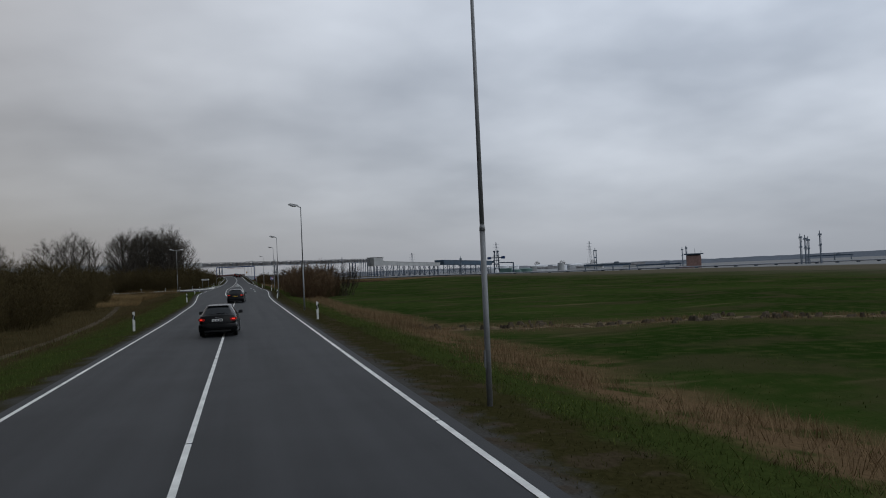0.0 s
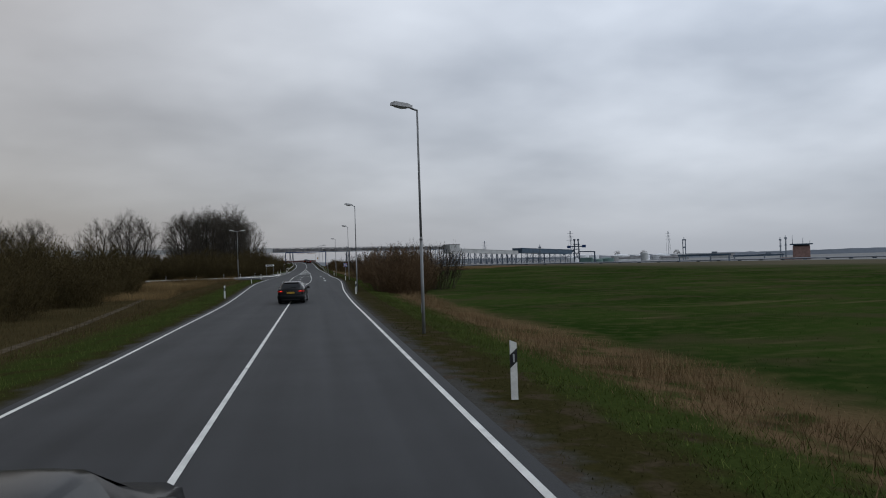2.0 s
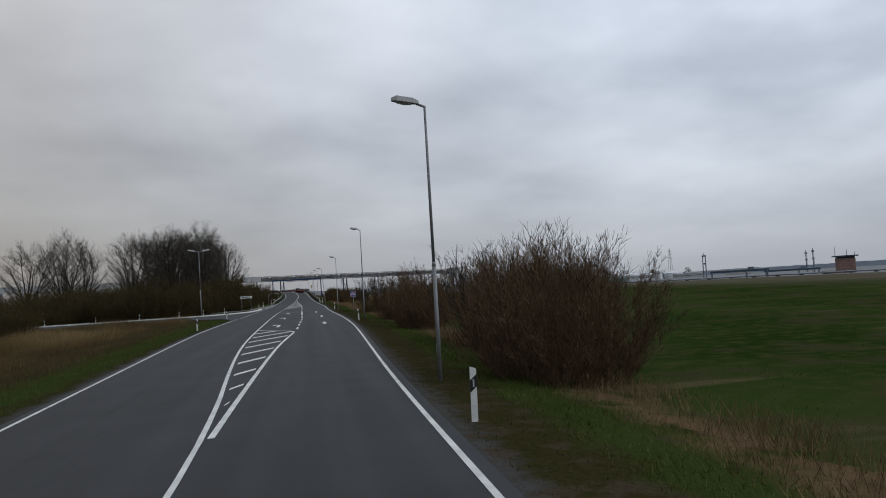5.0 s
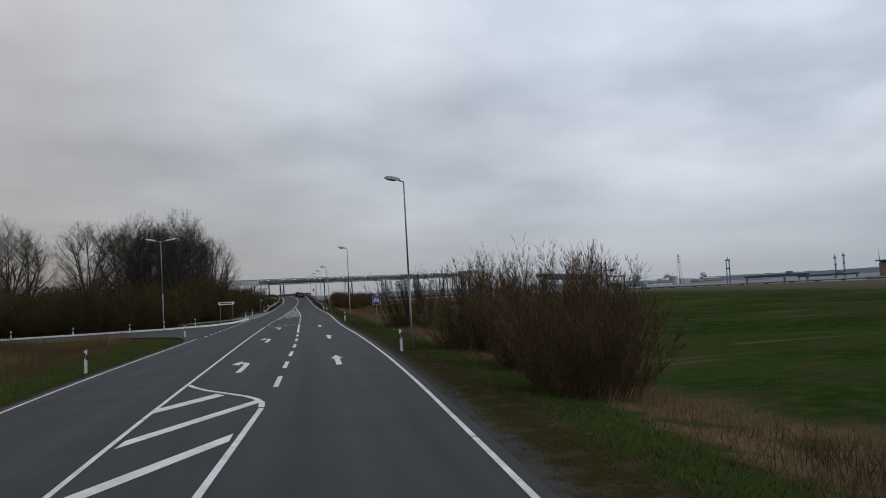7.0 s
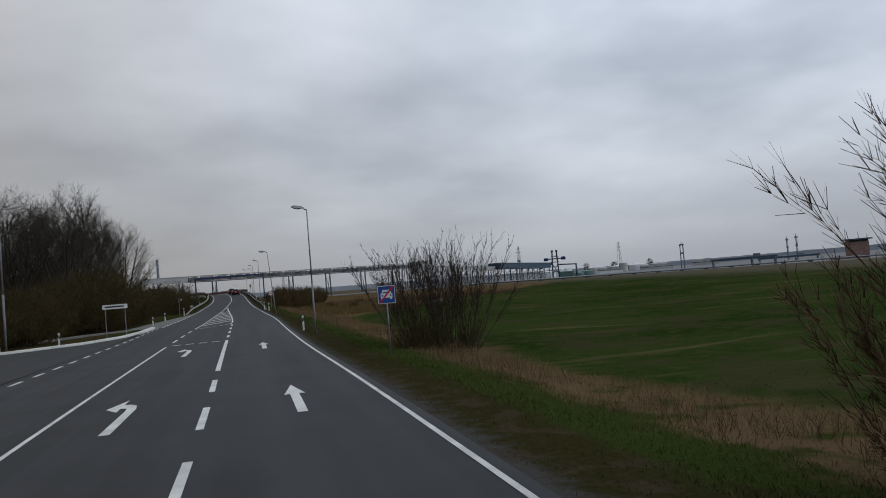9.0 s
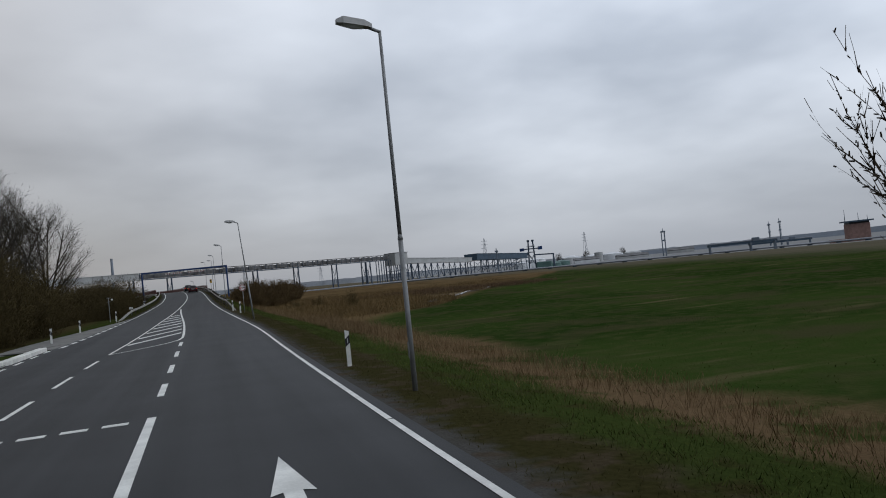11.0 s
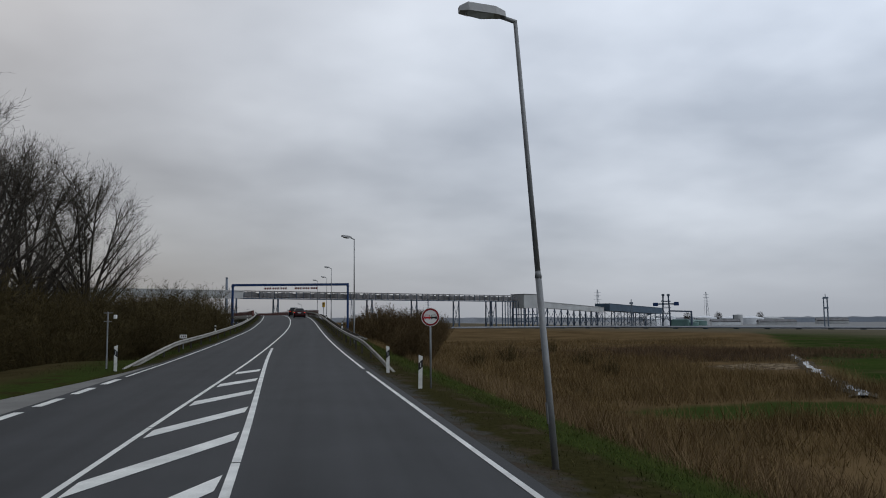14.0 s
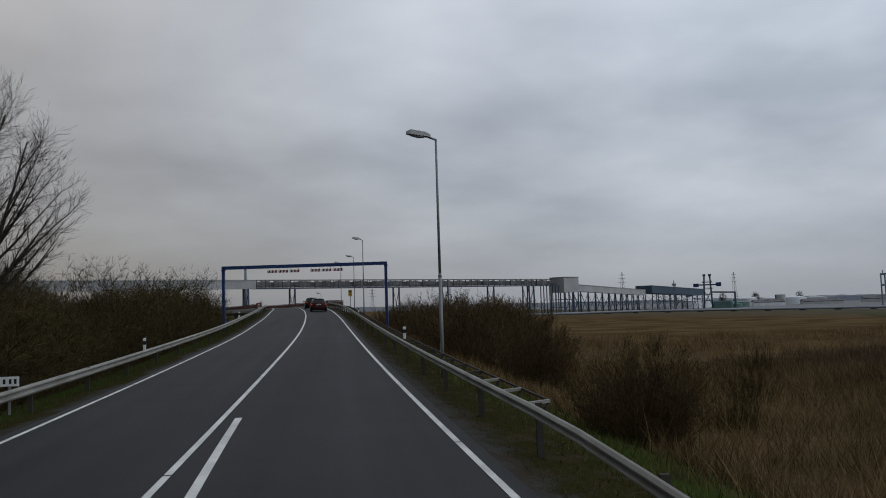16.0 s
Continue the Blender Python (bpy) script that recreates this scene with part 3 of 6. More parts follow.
for y in (97.5, 100.6, 104.4, 108.7, 113.2, 117.7, 122.25, 126.8):
    w = 0.6 * float(smooth01(92, 112, y)) + 0.25
    mark("hatch_stripe", stripe(middle, island_a, y, 2.3 * (float(island_a(y)) - float(middle(y)) - 0.2), w))
mark("hatch_stripe", Form().add([(x, y, 0.009) for x, y in ((-1.95, 131.2), (-0.45, 134.05), (-0.75, 134.6), (-1.95, 132.1))], [(0, 1, 2, 3)]))
for y in (217.2, 222.0, 226.8, 231.5, 236.1, 240.8, 245.3, 249.8):
    g = float(island_b(y)) - float(middle(y)) - 0.3
    mark("hatch_stripe", stripe(middle, island_b, y, max(0.4, g * (0.9 + 0.62 * g)), 1.0))


def arrow(x, y, turn):
    """A straight-on or a turning arrow, its foot at (x, y)."""
    z = 0.011
    if not turn:
        q = [(-0.11, 0), (0.11, 0), (0.11, 3.1), (0.26, 3.0), (0.0, 5.0), (-0.26, 3.0), (-0.11, 3.1)]
        f = [(0, 1, 2, 6), (2, 3, 4), (4, 5, 6), (2, 4, 6)]
        v = [(x + a, y + b, z) for a, b in q]
        return Form().add(v, f)
    q = [(-0.11, 0), (0.11, 0), (0.13, 3.6), (0.06, 4.25), (-0.10, 4.55), (-0.28, 4.6), (-0.28, 5.5), (-0.62, 4.0), (-0.28, 3.3), (-0.28, 3.95), (-0.12, 3.85), (-0.09, 3.4)]
    f = [(0, 1, 2, 11), (11, 2, 3, 10), (10, 3, 4, 9), (9, 4, 5), (6, 7, 8)]
    return Form().add([(x + a, y + b, z) for a, b in q], f)


for x, y in ((2.98, 141.3), (3.05, 160.5), (2.68, 181.0)):
    mark("arrow", arrow(x, y, False))
for x, y in ((-0.72, 140.9), (-0.85, 160.5), (-0.95, 180.9)):
    mark("arrow", arrow(x, y, True))

# ---------- street lamps ----------


def street_lamp(x, y, height, lean=0.0):
    z = float(ground_z(x, y))
    lamp = base_of("street_lamp", pose(x, y, z - 0.05, 0, lean, 0), "grey galvanised street lamp with a box head beside the road", "street lamp", "lamps along the road")
    part("pole", Form().tube((0, 0, 0), (0, 0, 0.42 * height), 0.056, 0.051, 14).tube((0, 0, 0.42 * height), (0, 0, 0.435 * height), 0.058, 0.043, 14)
         .tube((0, 0, 0.435 * height), (0, 0, height), 0.043, 0.032, 12), GALV, lamp, smooth=True)
    part("hatch", Form().box((-0.056, 0, 0.9), (0.012, 0.08, 0.32)), GALV, lamp)
    part("arm", Form().tube((0.02, 0, height - 0.02), (-0.22, 0, height + 0.07), 0.034, 0.034, 10), GALV, lamp, smooth=True)
    head = Form()
    for a, b, (w0, h0), (w1, h1) in ((0, 0.16, (0.12, 0.09), (0.22, 0.14)), (0.16, 0.60, (0.22, 0.14), (0.26, 0.15)), (0.60, 0.74, (0.26, 0.15), (0.14, 0.08))):
        v = []
        for t, w, h in ((a, w0, h0), (b, w1, h1)):
            c = Vector((-0.16 - t, 0, height + 0.06 + 0.14 * t))
            v += [c + Vector((0, i * w / 2, j)) for i, j in ((-1, 0), (1, 0), (0.75, h), (-0.75, h))]
        head.add(v, [(0, 1, 5, 4), (1, 2, 6, 5), (2, 3, 7, 6), (3, 0, 4, 7), (3, 2, 1, 0), (4, 5, 6, 7)])
    h = part("head", head, LAMP_HEAD, lamp)
    lens = Form()
    ring = []
    for t in (0.20, 0.40, 0.62):
        c = Vector((-0.16 - t, 0, height + 0.058 + 0.14 * t))
        ring += [c + Vector((0, -0.10, 0)), c + Vector((0, 0, -0.075 if t == 0.40 else -0.045)), c + Vector((0, 0.10, 0))]
    lens.add(ring, [(0, 1, 4, 3), (1, 2, 5, 4), (3, 4, 7, 6), (4, 5, 8, 7), (2, 1, 0), (6, 7, 8)])
    part("lens", lens, LENS, h, "ribbed clear lamp lens")
    return lamp


for x, y, h in ((5.12, 13.8, 7.7), (5.17, 57.5, 7.6), (5.2, 99.5, 7.5), (6.6, 147.6, 8.0), (5.85, 190.6, 7.55), (4.98, 232.5, 7.10), (4.02, 274.0, 7.2), (3.4, 317.4, 6.9),
                (3.2, 340, 6.7), (1.9, 361, 6.8), (-1.6, 402, 7.0), (-8.8, 444, 7.0), (-20, 484, 7.0)):
    street_lamp(x, y, h, -4.2 if 228 < y < 236 else 0.0)


def double_lamp(x, y):
    z = float(ground_z(x, y))
    lamp = base_of("double_street_lamp", pose(x, y, z - 0.05, 0, 0, 12), "tall street lamp with two outspread heads by the side road", "street lamp")
    h = 10.4
    part("pole", Form().tube((0, 0, 0), (0, 0, 4.2), 0.09, 0.085, 12).tube((0, 0, 4.2), (0, 0, h), 0.065, 0.045, 12), GALV, lamp, smooth=True)
    for s in (-1, 1):
        part("arm", Form().tube((0, 0, h - 0.1), (s * 0.6, 0, h + 0.05), 0.035, 0.03, 8), GALV, lamp, smooth=True)
        part("head", Form().box((0, 0, 0), (1.1, 0.34, 0.15), Matrix.Translation((s * 1.1, 0, h + 0.16)) @ Matrix.Rotation(-s * 0.2, 4, "Y"), cut=0.06), LAMP_HEAD, lamp)


double_lamp(-15.1, 205.9)

# ---------- delineator posts ----------


def post_forms(side):
    """Body, slanting black band and reflector; the band falls towards the road."""
    ring = [(-0.060, -0.045), (0.060, -0.045), (0.060, -0.010), (0.025, 0.055), (-0.025, 0.055), (-0.060, -0.010)]
    n = len(ring)

    def shell(z0, z1, g, s0, s1):
        v = [(a * g, b * g, z0 + s0 * a * side) for a, b in ring] + [(a * g, b * g, z1 + s1 * a * side) for a, b in ring]
        return Form().add(v, [(i, (i + 1) % n, n + (i + 1) % n, n + i) for i in range(n)] + [tuple(range(n - 1, -1, -1)), tuple(range(n, 2 * n))])
    low, top = shell(-0.1, 0.60, 1.0, 0, 0.9), shell(0.83, 1.0, 1.0, 0.9, -0.35)
    body = Form().add(low.v, low.f).add(top.v, top.f)
    band = shell(0.60, 0.83, 1.03, 0.9, 0.9)
    refl = Form().box((0, -0.050, 0.715), (0.030, 0.010, 0.14), cut=0.004)
    return body.mesh("body", WHITE_POST), band.mesh("band", BLACK_BAND), refl.mesh("reflector", REFLECTOR)


POST_PARTS = {1: post_forms(1), -1: post_forms(-1)}


def delineator(x, y, lean=0.0):
    p = base_of("delineator_post", pose(x, y, float(ground_z(x, y)), 0, lean, 0), "white plastic delineator post with black band on the verge", "delineator post", "posts along the road")
    body, band, reflector = POST_PARTS[1 if x > 0 else -1]
    part("body", body, None, p)
    part("band", band, None, p, "black band")
    part("reflector", reflector, None, p, "pale reflector")


for x, y, lean in ((4.93, 44.7, 0), (4.76, 93.2, 1), (6.05, 147.2, -2), (5.55, 196.6, 0), (4.53, 244.5, 1), (4.09, 250.3, 0), (4.95, -6, 0),
                   (-4.73, 43.6, 0), (-5.48, 94.5, 0), (-7.6, 146.9, 1), (-6.45, 253.5, 0), (-8.3, 177.5, 0),
                   (-11.5, 205.6, 0), (-14.2, 201.2, 0), (-17.5, 199.8, 0), (-23, 198.8, 2), (-29, 198.6, 0), (-36, 198.8, -2), (-46, 199, 0), (-7.6, 228.5, 0), (-7.4, 238.5, 0)):
    delineator(x, y, lean)

# ---------- road signs ----------


def disc(r, y, n=40, r0=0.0):
    """A flat ring or disc facing -y."""
    v = [(r * math.cos(2 * math.pi * i / n), y, r * math.sin(2 * math.pi * i / n)) for i in range(n)]
    if not r0:
        return Form().add(v, [tuple(range(n))])
    w = [(r0 * math.cos(2 * math.pi * i / n), y, r0 * math.sin(2 * math.pi * i / n)) for i in range(n)]
    return Form().add(v + w, [(i, (i + 1) % n, n + (i + 1) % n, n + i) for i in range(n)])


def small_car_outline(x, z, s, y):
    """A flat car seen from behind its side, as painted on the sign."""
    q = [(-0.5, 0.04), (-0.44, 0.0), (0.44, 0.0), (0.5, 0.04), (0.5, 0.24), (0.44, 0.28), (-0.44, 0.28), (-0.5, 0.24)]
    f = Form().add([(x + a * s, y, z + b * s) for a, b in q], [tuple(range(8))])
    # roof and window posts round a clear rear window
    f.add([(x + a * s, y, z + b * s) for a, b in ((-0.43, 0.285), (-0.36, 0.285), (-0.28, 0.49), (0.28, 0.49), (0.36, 0.285), (0.43, 0.285), (0.33, 0.56), (-0.33, 0.56))],
          [(0, 1, 2, 7), (7, 2, 3, 6), (6, 3, 4, 5)])
    for a in (-0.42, 0.24):
        f.add([(x + (a + i) * s, y, z + j * s) for i, j in ((0, -0.13), (0.18, -0.13), (0.18, -0.005), (0, -0.005))], [(0, 1, 2, 3)])
    return f


def overtaking_sign(x, y, zc):
    g = float(ground_z(x, y))
    s = base_of("no_overtaking_sign", pose(x, y, zc, 0, 0, -4), "round white traffic sign with red rim and two cars", "traffic sign")
    part("pole", Form().tube((0, 0.05, g - zc - 0.1), (0, 0.05, 0.25), 0.03, 0.03, 10), GALV, s, smooth=True)
    part("plate", Form().tube((0, 0.012, 0), (0, 0, 0), 0.285, 0.285, 40), SIGN_WHITE, s)
    part("rim", disc(0.270, -0.004, 40, 0.212), DULL_RED, s, "red rim")
    part("red_car", small_car_outline(-0.102, -0.045, 0.205, -0.005), SIGN_RED, s, "red car symbol")
    part("black_car", small_car_outline(0.102, -0.045, 0.205, -0.005), SIGN_BLACK, s, "black car symbol")


overtaking_sign(4.88, 244.6, 2.57)


def motor_road_sign(x, y, zc):
    g = float(ground_z(x, y))
    s = base_of("end_of_motor_road_sign", pose(x, y, zc, 0, 0, -6), "square blue traffic sign with white car and red stripe", "traffic sign")
    part("pole", Form().tube((0, 0.05, g - zc - 0.1), (0, 0.05, 0.4), 0.03, 0.03, 10), GALV, s, smooth=True)
    part("plate", Form().box((0, 0, 0), (0.64, 0.012, 0.66)), SIGN_WHITE, s)
    part("field", Form().box((0, -0.008, 0), (0.60, 0.004, 0.62)), SIGN_BLUE, s, "blue field")
    car = Form()
    v = [(-0.30, -0.16), (0.30, -0.16), (0.30, 0.05), (0.25, 0.07), (0.19, 0.24), (-0.19, 0.24), (-0.25, 0.07), (-0.30, 0.05)]
    car.add([(a * 0.73, -0.012, b * 0.73) for a, b in v], [tuple(range(8))])
    for a in (-0.27, 0.17):
        car.add([((a + i) * 0.73, -0.012, j * 0.73) for i, j in ((0, -0.24), (0.10, -0.24), (0.10, -0.16), (0, -0.16))], [(0, 1, 2, 3)])
    part("car_symbol", car, SIGN_WHITE, s, "white car symbol")
    win = Form().add([(a * 0.73, -0.014, b * 0.73) for a, b in ((-0.19, 0.075), (0.19, 0.075), (0.15, 0.14), (-0.15, 0.14))], [(0, 1, 2, 3)])
    for a in (-0.21, 0.21):
        win.add([((a + 0.05 * math.cos(i * math.pi / 4)) * 0.73, -0.014, (-0.05 + 0.05 * math.sin(i * math.pi / 4)) * 0.73) for i in range(8)], [tuple(range(8))])
    part("car_window", win, SIGN_BLUE, s)
    part("red_stripe", Form().add([(a * 0.73, -0.016, b * 0.73) for a, b in ((-0.40, -0.40), (-0.30, -0.42), (0.40, 0.40), (0.30, 0.42))], [(0, 1, 2, 3)]), SIGN_RED, s, "red slanting stripe")


motor_road_sign(7.05, 172.1, 2.15)


def direction_sign(x, y):
    g = float(ground_z(x, y))
    s = base_of("direction_sign", pose(x, y, g, 0, 0, 8), "small white direction sign on two posts", "traffic sign")
    part("plate", Form().box((0, 0, 2.55), (1.9, 0.03, 0.36)), SIGN_WHITE, s)
    part("lettering", Form().box((-0.05, -0.020, 2.56), (1.45, 0.004, 0.12)), SIGN_BLACK, s, "dark lettering too small to read")
    for a in (-0.75, 0.75):
        part("post", Form().tube((a, 0.04, -0.1), (a, 0.04, 2.7), 0.032, 0.032, 8), GALV, s)


direction_sign(-8.6, 212.2)


def marker_pole(x, y):
    g = float(ground_z(x, y))
    s = base_of("marker_pole", pose(x, y, g), "thin grey pole with small cross arms and a lamp", "pole")
    part("pole", Form().tube((0, 0, -0.1), (0, 0, 2.35), 0.035, 0.03, 8), GALV, s)
    part("crossbar", Form().box((0.02, 0, 2.30), (0.36, 0.03, 0.03)), GALV, s)
    part("crossbar", Form().box((0.0, 0, 1.95), (0.30, 0.03, 0.03)), GALV, s)
    part("lamp", Form().box((0.30, -0.02, 2.14), (0.14, 0.10, 0.16), cut=0.03), SIGN_WHITE, s)


marker_pole(-7.12, 254.8)

# ---------- guard rails ----------


def guard_rail(line, offset, y0, y1, side, high, deep):
    ys = np.arange(y0, y1 + 0.1, 4.0)
    o = base_of("guard_rail", pose(0, 0, 0), "weathered steel guard rail on short posts beside the road", "guard rail")
    dip = lambda y: 0.0 if y > y0 + 11 else -(high + 0.16) * (1 - (y - y0) / 11.0) ** 1.2
    out = lambda y: 0.0 if y > y0 + 11 else 0.2 * (1 - (y - y0) / 11.0)
    pt = lambda y: Vector((float(line(y)) + side * (offset + out(y)), y, float(road_z(y)) + high + dip(y)))
    path = [pt(y) for y in np.arange(y0, y1 + 0.1, 2.0)]
    k = side
    wave = [(0.0, 0.155), (-0.04, 0.15), (-0.08, 0.10), (-0.08, 0.07), (-0.02, 0.02), (-0.02, -0.02), (-0.08, -0.07), (-0.08, -0.10), (-0.04, -0.15), (0.0, -0.155), (0.015, -0.10), (0.015, 0.10)]
    part("rail", Form().sweep([(a * k, b * deep) for a, b in wave], path), RAIL, o)
    for y in ys[2:]:
        p = pt(y)
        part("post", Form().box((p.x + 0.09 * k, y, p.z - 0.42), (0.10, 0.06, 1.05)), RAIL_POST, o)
        if y > y0 + 12:
            part("spacer", Form().box((p.x + 0.045 * k, y, p.z), (0.08, 0.10, 0.14)), RAIL, o)
    return o


right_rail = guard_rail(edge_right, 0.95, 250.6, 372, 1, 0.62, 0.60)
guard_rail(edge_left, 1.12, 254.4, 372, -1, 0.47, 0.78)


def outriggers(rail, y0, y1):
    """Cross bars with slanting struts behind the rail, joined by a thin back bar."""
    back = []
    for y in np.arange(y0, y1, 1.6):
        x, z = float(edge_right(y)) + 1.0, float(road_z(y)) + 0.66
        q = Vector((x + 0.35, y + 0.06, z + 0.02))
        back.append(q)
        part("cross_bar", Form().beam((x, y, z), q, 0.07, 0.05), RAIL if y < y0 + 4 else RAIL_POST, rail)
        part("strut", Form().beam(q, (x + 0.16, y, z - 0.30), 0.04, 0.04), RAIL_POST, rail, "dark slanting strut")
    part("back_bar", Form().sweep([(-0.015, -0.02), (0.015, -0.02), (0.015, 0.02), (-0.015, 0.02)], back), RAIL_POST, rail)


outriggers(right_rail, 263.0, 330)


def rail_post(x, y, z):
    s = base_of("rail_reflector_post", pose(x, y, z), "short white reflector post on the guard rail", "delineator post", "posts on the guard rail")
    part("body", Form().box((0, 0, 0.22), (0.11, 0.05, 0.44), cut=0.02), WHITE_POST, s)
    part("band", Form().box((0, 0, 0.27), (0.115, 0.056, 0.13)), BLACK_BAND, s)


for y, l, sd in ((280.2, edge_left, -1), (309, edge_left, -1), (335, edge_left, -1), (279.6, edge_right, 1), (309, edge_right, 1)):
    rail_post(float(l(y)) + sd * 1.1, y, float(road_z(y)) + (0.58 if sd < 0 else 0.70))


def kilometre_plate(x, y, z):
    s = base_of("kilometre_plate", pose(x, y, z, 0, 0, 0), "small white plate on a stake behind the guard rail", "road sign")
    part("plate", Form().box((0, 0, 0), (0.42, 0.015, 0.22), cut=0.02), SIGN_WHITE, s)
    for a in (-0.11, 0.02, 0.13):
        part("figure", Form().box((a, -0.010, 0.0), (0.055, 0.003, 0.11)), SIGN_BLACK, s)
    part("stake", Form().box((0, 0.02, -0.5), (0.05, 0.02, 1.1)), GALV, s)


kilometre_plate(-6.60, 270.4, float(road_z(270.4)) + 0.64)

# ---------- blue height gantry ----------


def gantry():
    a, b = Vector((-9.08, 323.4)), Vector((5.6, 321.2))
    zt = 7.3
    d = b - a
    ang = math.atan2(d.y, d.x)
    c = (a + b) / 2
    w = d.length
    g = base_of("height_gantry", pose(c.x, c.y, 0, 0, 0, math.degrees(ang)), "blue steel gantry across the road with hanging warning bars", "gantry")
    part("beam", Form().box((0, 0, zt - 0.16), (w + 0.26, 0.30, 0.30), cut=0.02), BLUE_STEEL, g)
    for s in (-1, 1):
        q = a if s < 0 else b
        z0 = float(ground_z(q.x, q.y)) - 0.1
        part("column", Form().box((s * w / 2, 0, (zt - 0.33 + z0) / 2), (0.26, 0.26, zt - 0.33 - z0), cut=0.02), BLUE_STEEL, g)
        part("corner_plate", Form().box((s * w / 2, 0, zt - 0.36), (0.34, 0.32, 0.10)), BLUE_STEEL, g)
    for base in (-2.95, 1.0):
        for k in range(3):
            x = base + k * 1.02
            bar = part("warning_bar", Form().box((x, 0, zt - 0.62), (0.92, 0.06, 0.24), cut=0.02), SIGN_WHITE, g)
            for j in range(3):
                o = x - 0.36 + j * 0.30
                part("red_field", Form().add([(o, -0.034, zt - 0.74), (o + 0.14, -0.034, zt - 0.74), (o + 0.20, -0.034, zt - 0.50), (o + 0.06, -0.034, zt - 0.50)], [(0, 1, 2, 3)]), DULL_RED, bar, "red slanting field")
            part("chain", Form().tube((x - 0.36, 0, zt - 0.5), (x - 0.36, 0, zt - 0.33), 0.012).tube((x + 0.36, 0, zt - 0.5), (x + 0.36, 0, zt - 0.33), 0.012), GALV, g)


gantry()

# ---------- bridge beyond the crest ----------


def bridge():
    b = tagged(new("bridge"), "road bridge with red-brown railings curving away", "bridge", kind="structure")
    ys = np.arange(384, 541, 4.0)
    mid = [(float(edge_left(y) + edge_right(y)) / 2, y, float(road_z(y))) for y in ys]
    part("deck", Form().sweep([(-5.2, -0.10), (5.2, -0.10), (5.2, -0.75), (3.2, -1.5), (-3.2, -1.5), (-5.2, -0.75)], mid), CONCRETE, b)
    for line, s in ((edge_left, -1), (edge_right, 1)):
        rng = np.arange(346, 541, 3.0)
        pts = [Vector((float(line(y)) + s * 1.75, y, float(road_z(y)))) for y in rng]
        part("coping", Form().sweep([(-0.15, -0.4), (0.15, -0.4), (0.15, 0.12), (-0.15, 0.12)], pts), CONCRETE, b)
        part("parapet_panel", Form().sweep([(-0.02, 0.14), (0.02, 0.14), (0.02, 0.86), (-0.02, 0.86)], pts), RUST_RED, b)
        part("handrail", Form().sweep([(-0.06, 0.92), (0.06, 0.92), (0.06, 1.03), (-0.06, 1.03)], pts), RUST_RED, b)
        for p in pts:
            part("railing_post", Form().box((p.x, p.y, p.z + 0.5), (0.09, 0.09, 1.0)), RUST_RED, b)
    for y in (392, 420, 448, 476, 504):
        i = int((y - 384) / 4)
        x, _, z = mid[i]
        for dx in (-2.2, 2.2):
            part("pier", Form().tube((x + dx, y, -1.5), (x + dx, y, z - 1.4), 0.55, 0.55, 12), CONCRETE, b)


bridge()

# ---------- conveyor bridge and works ----------


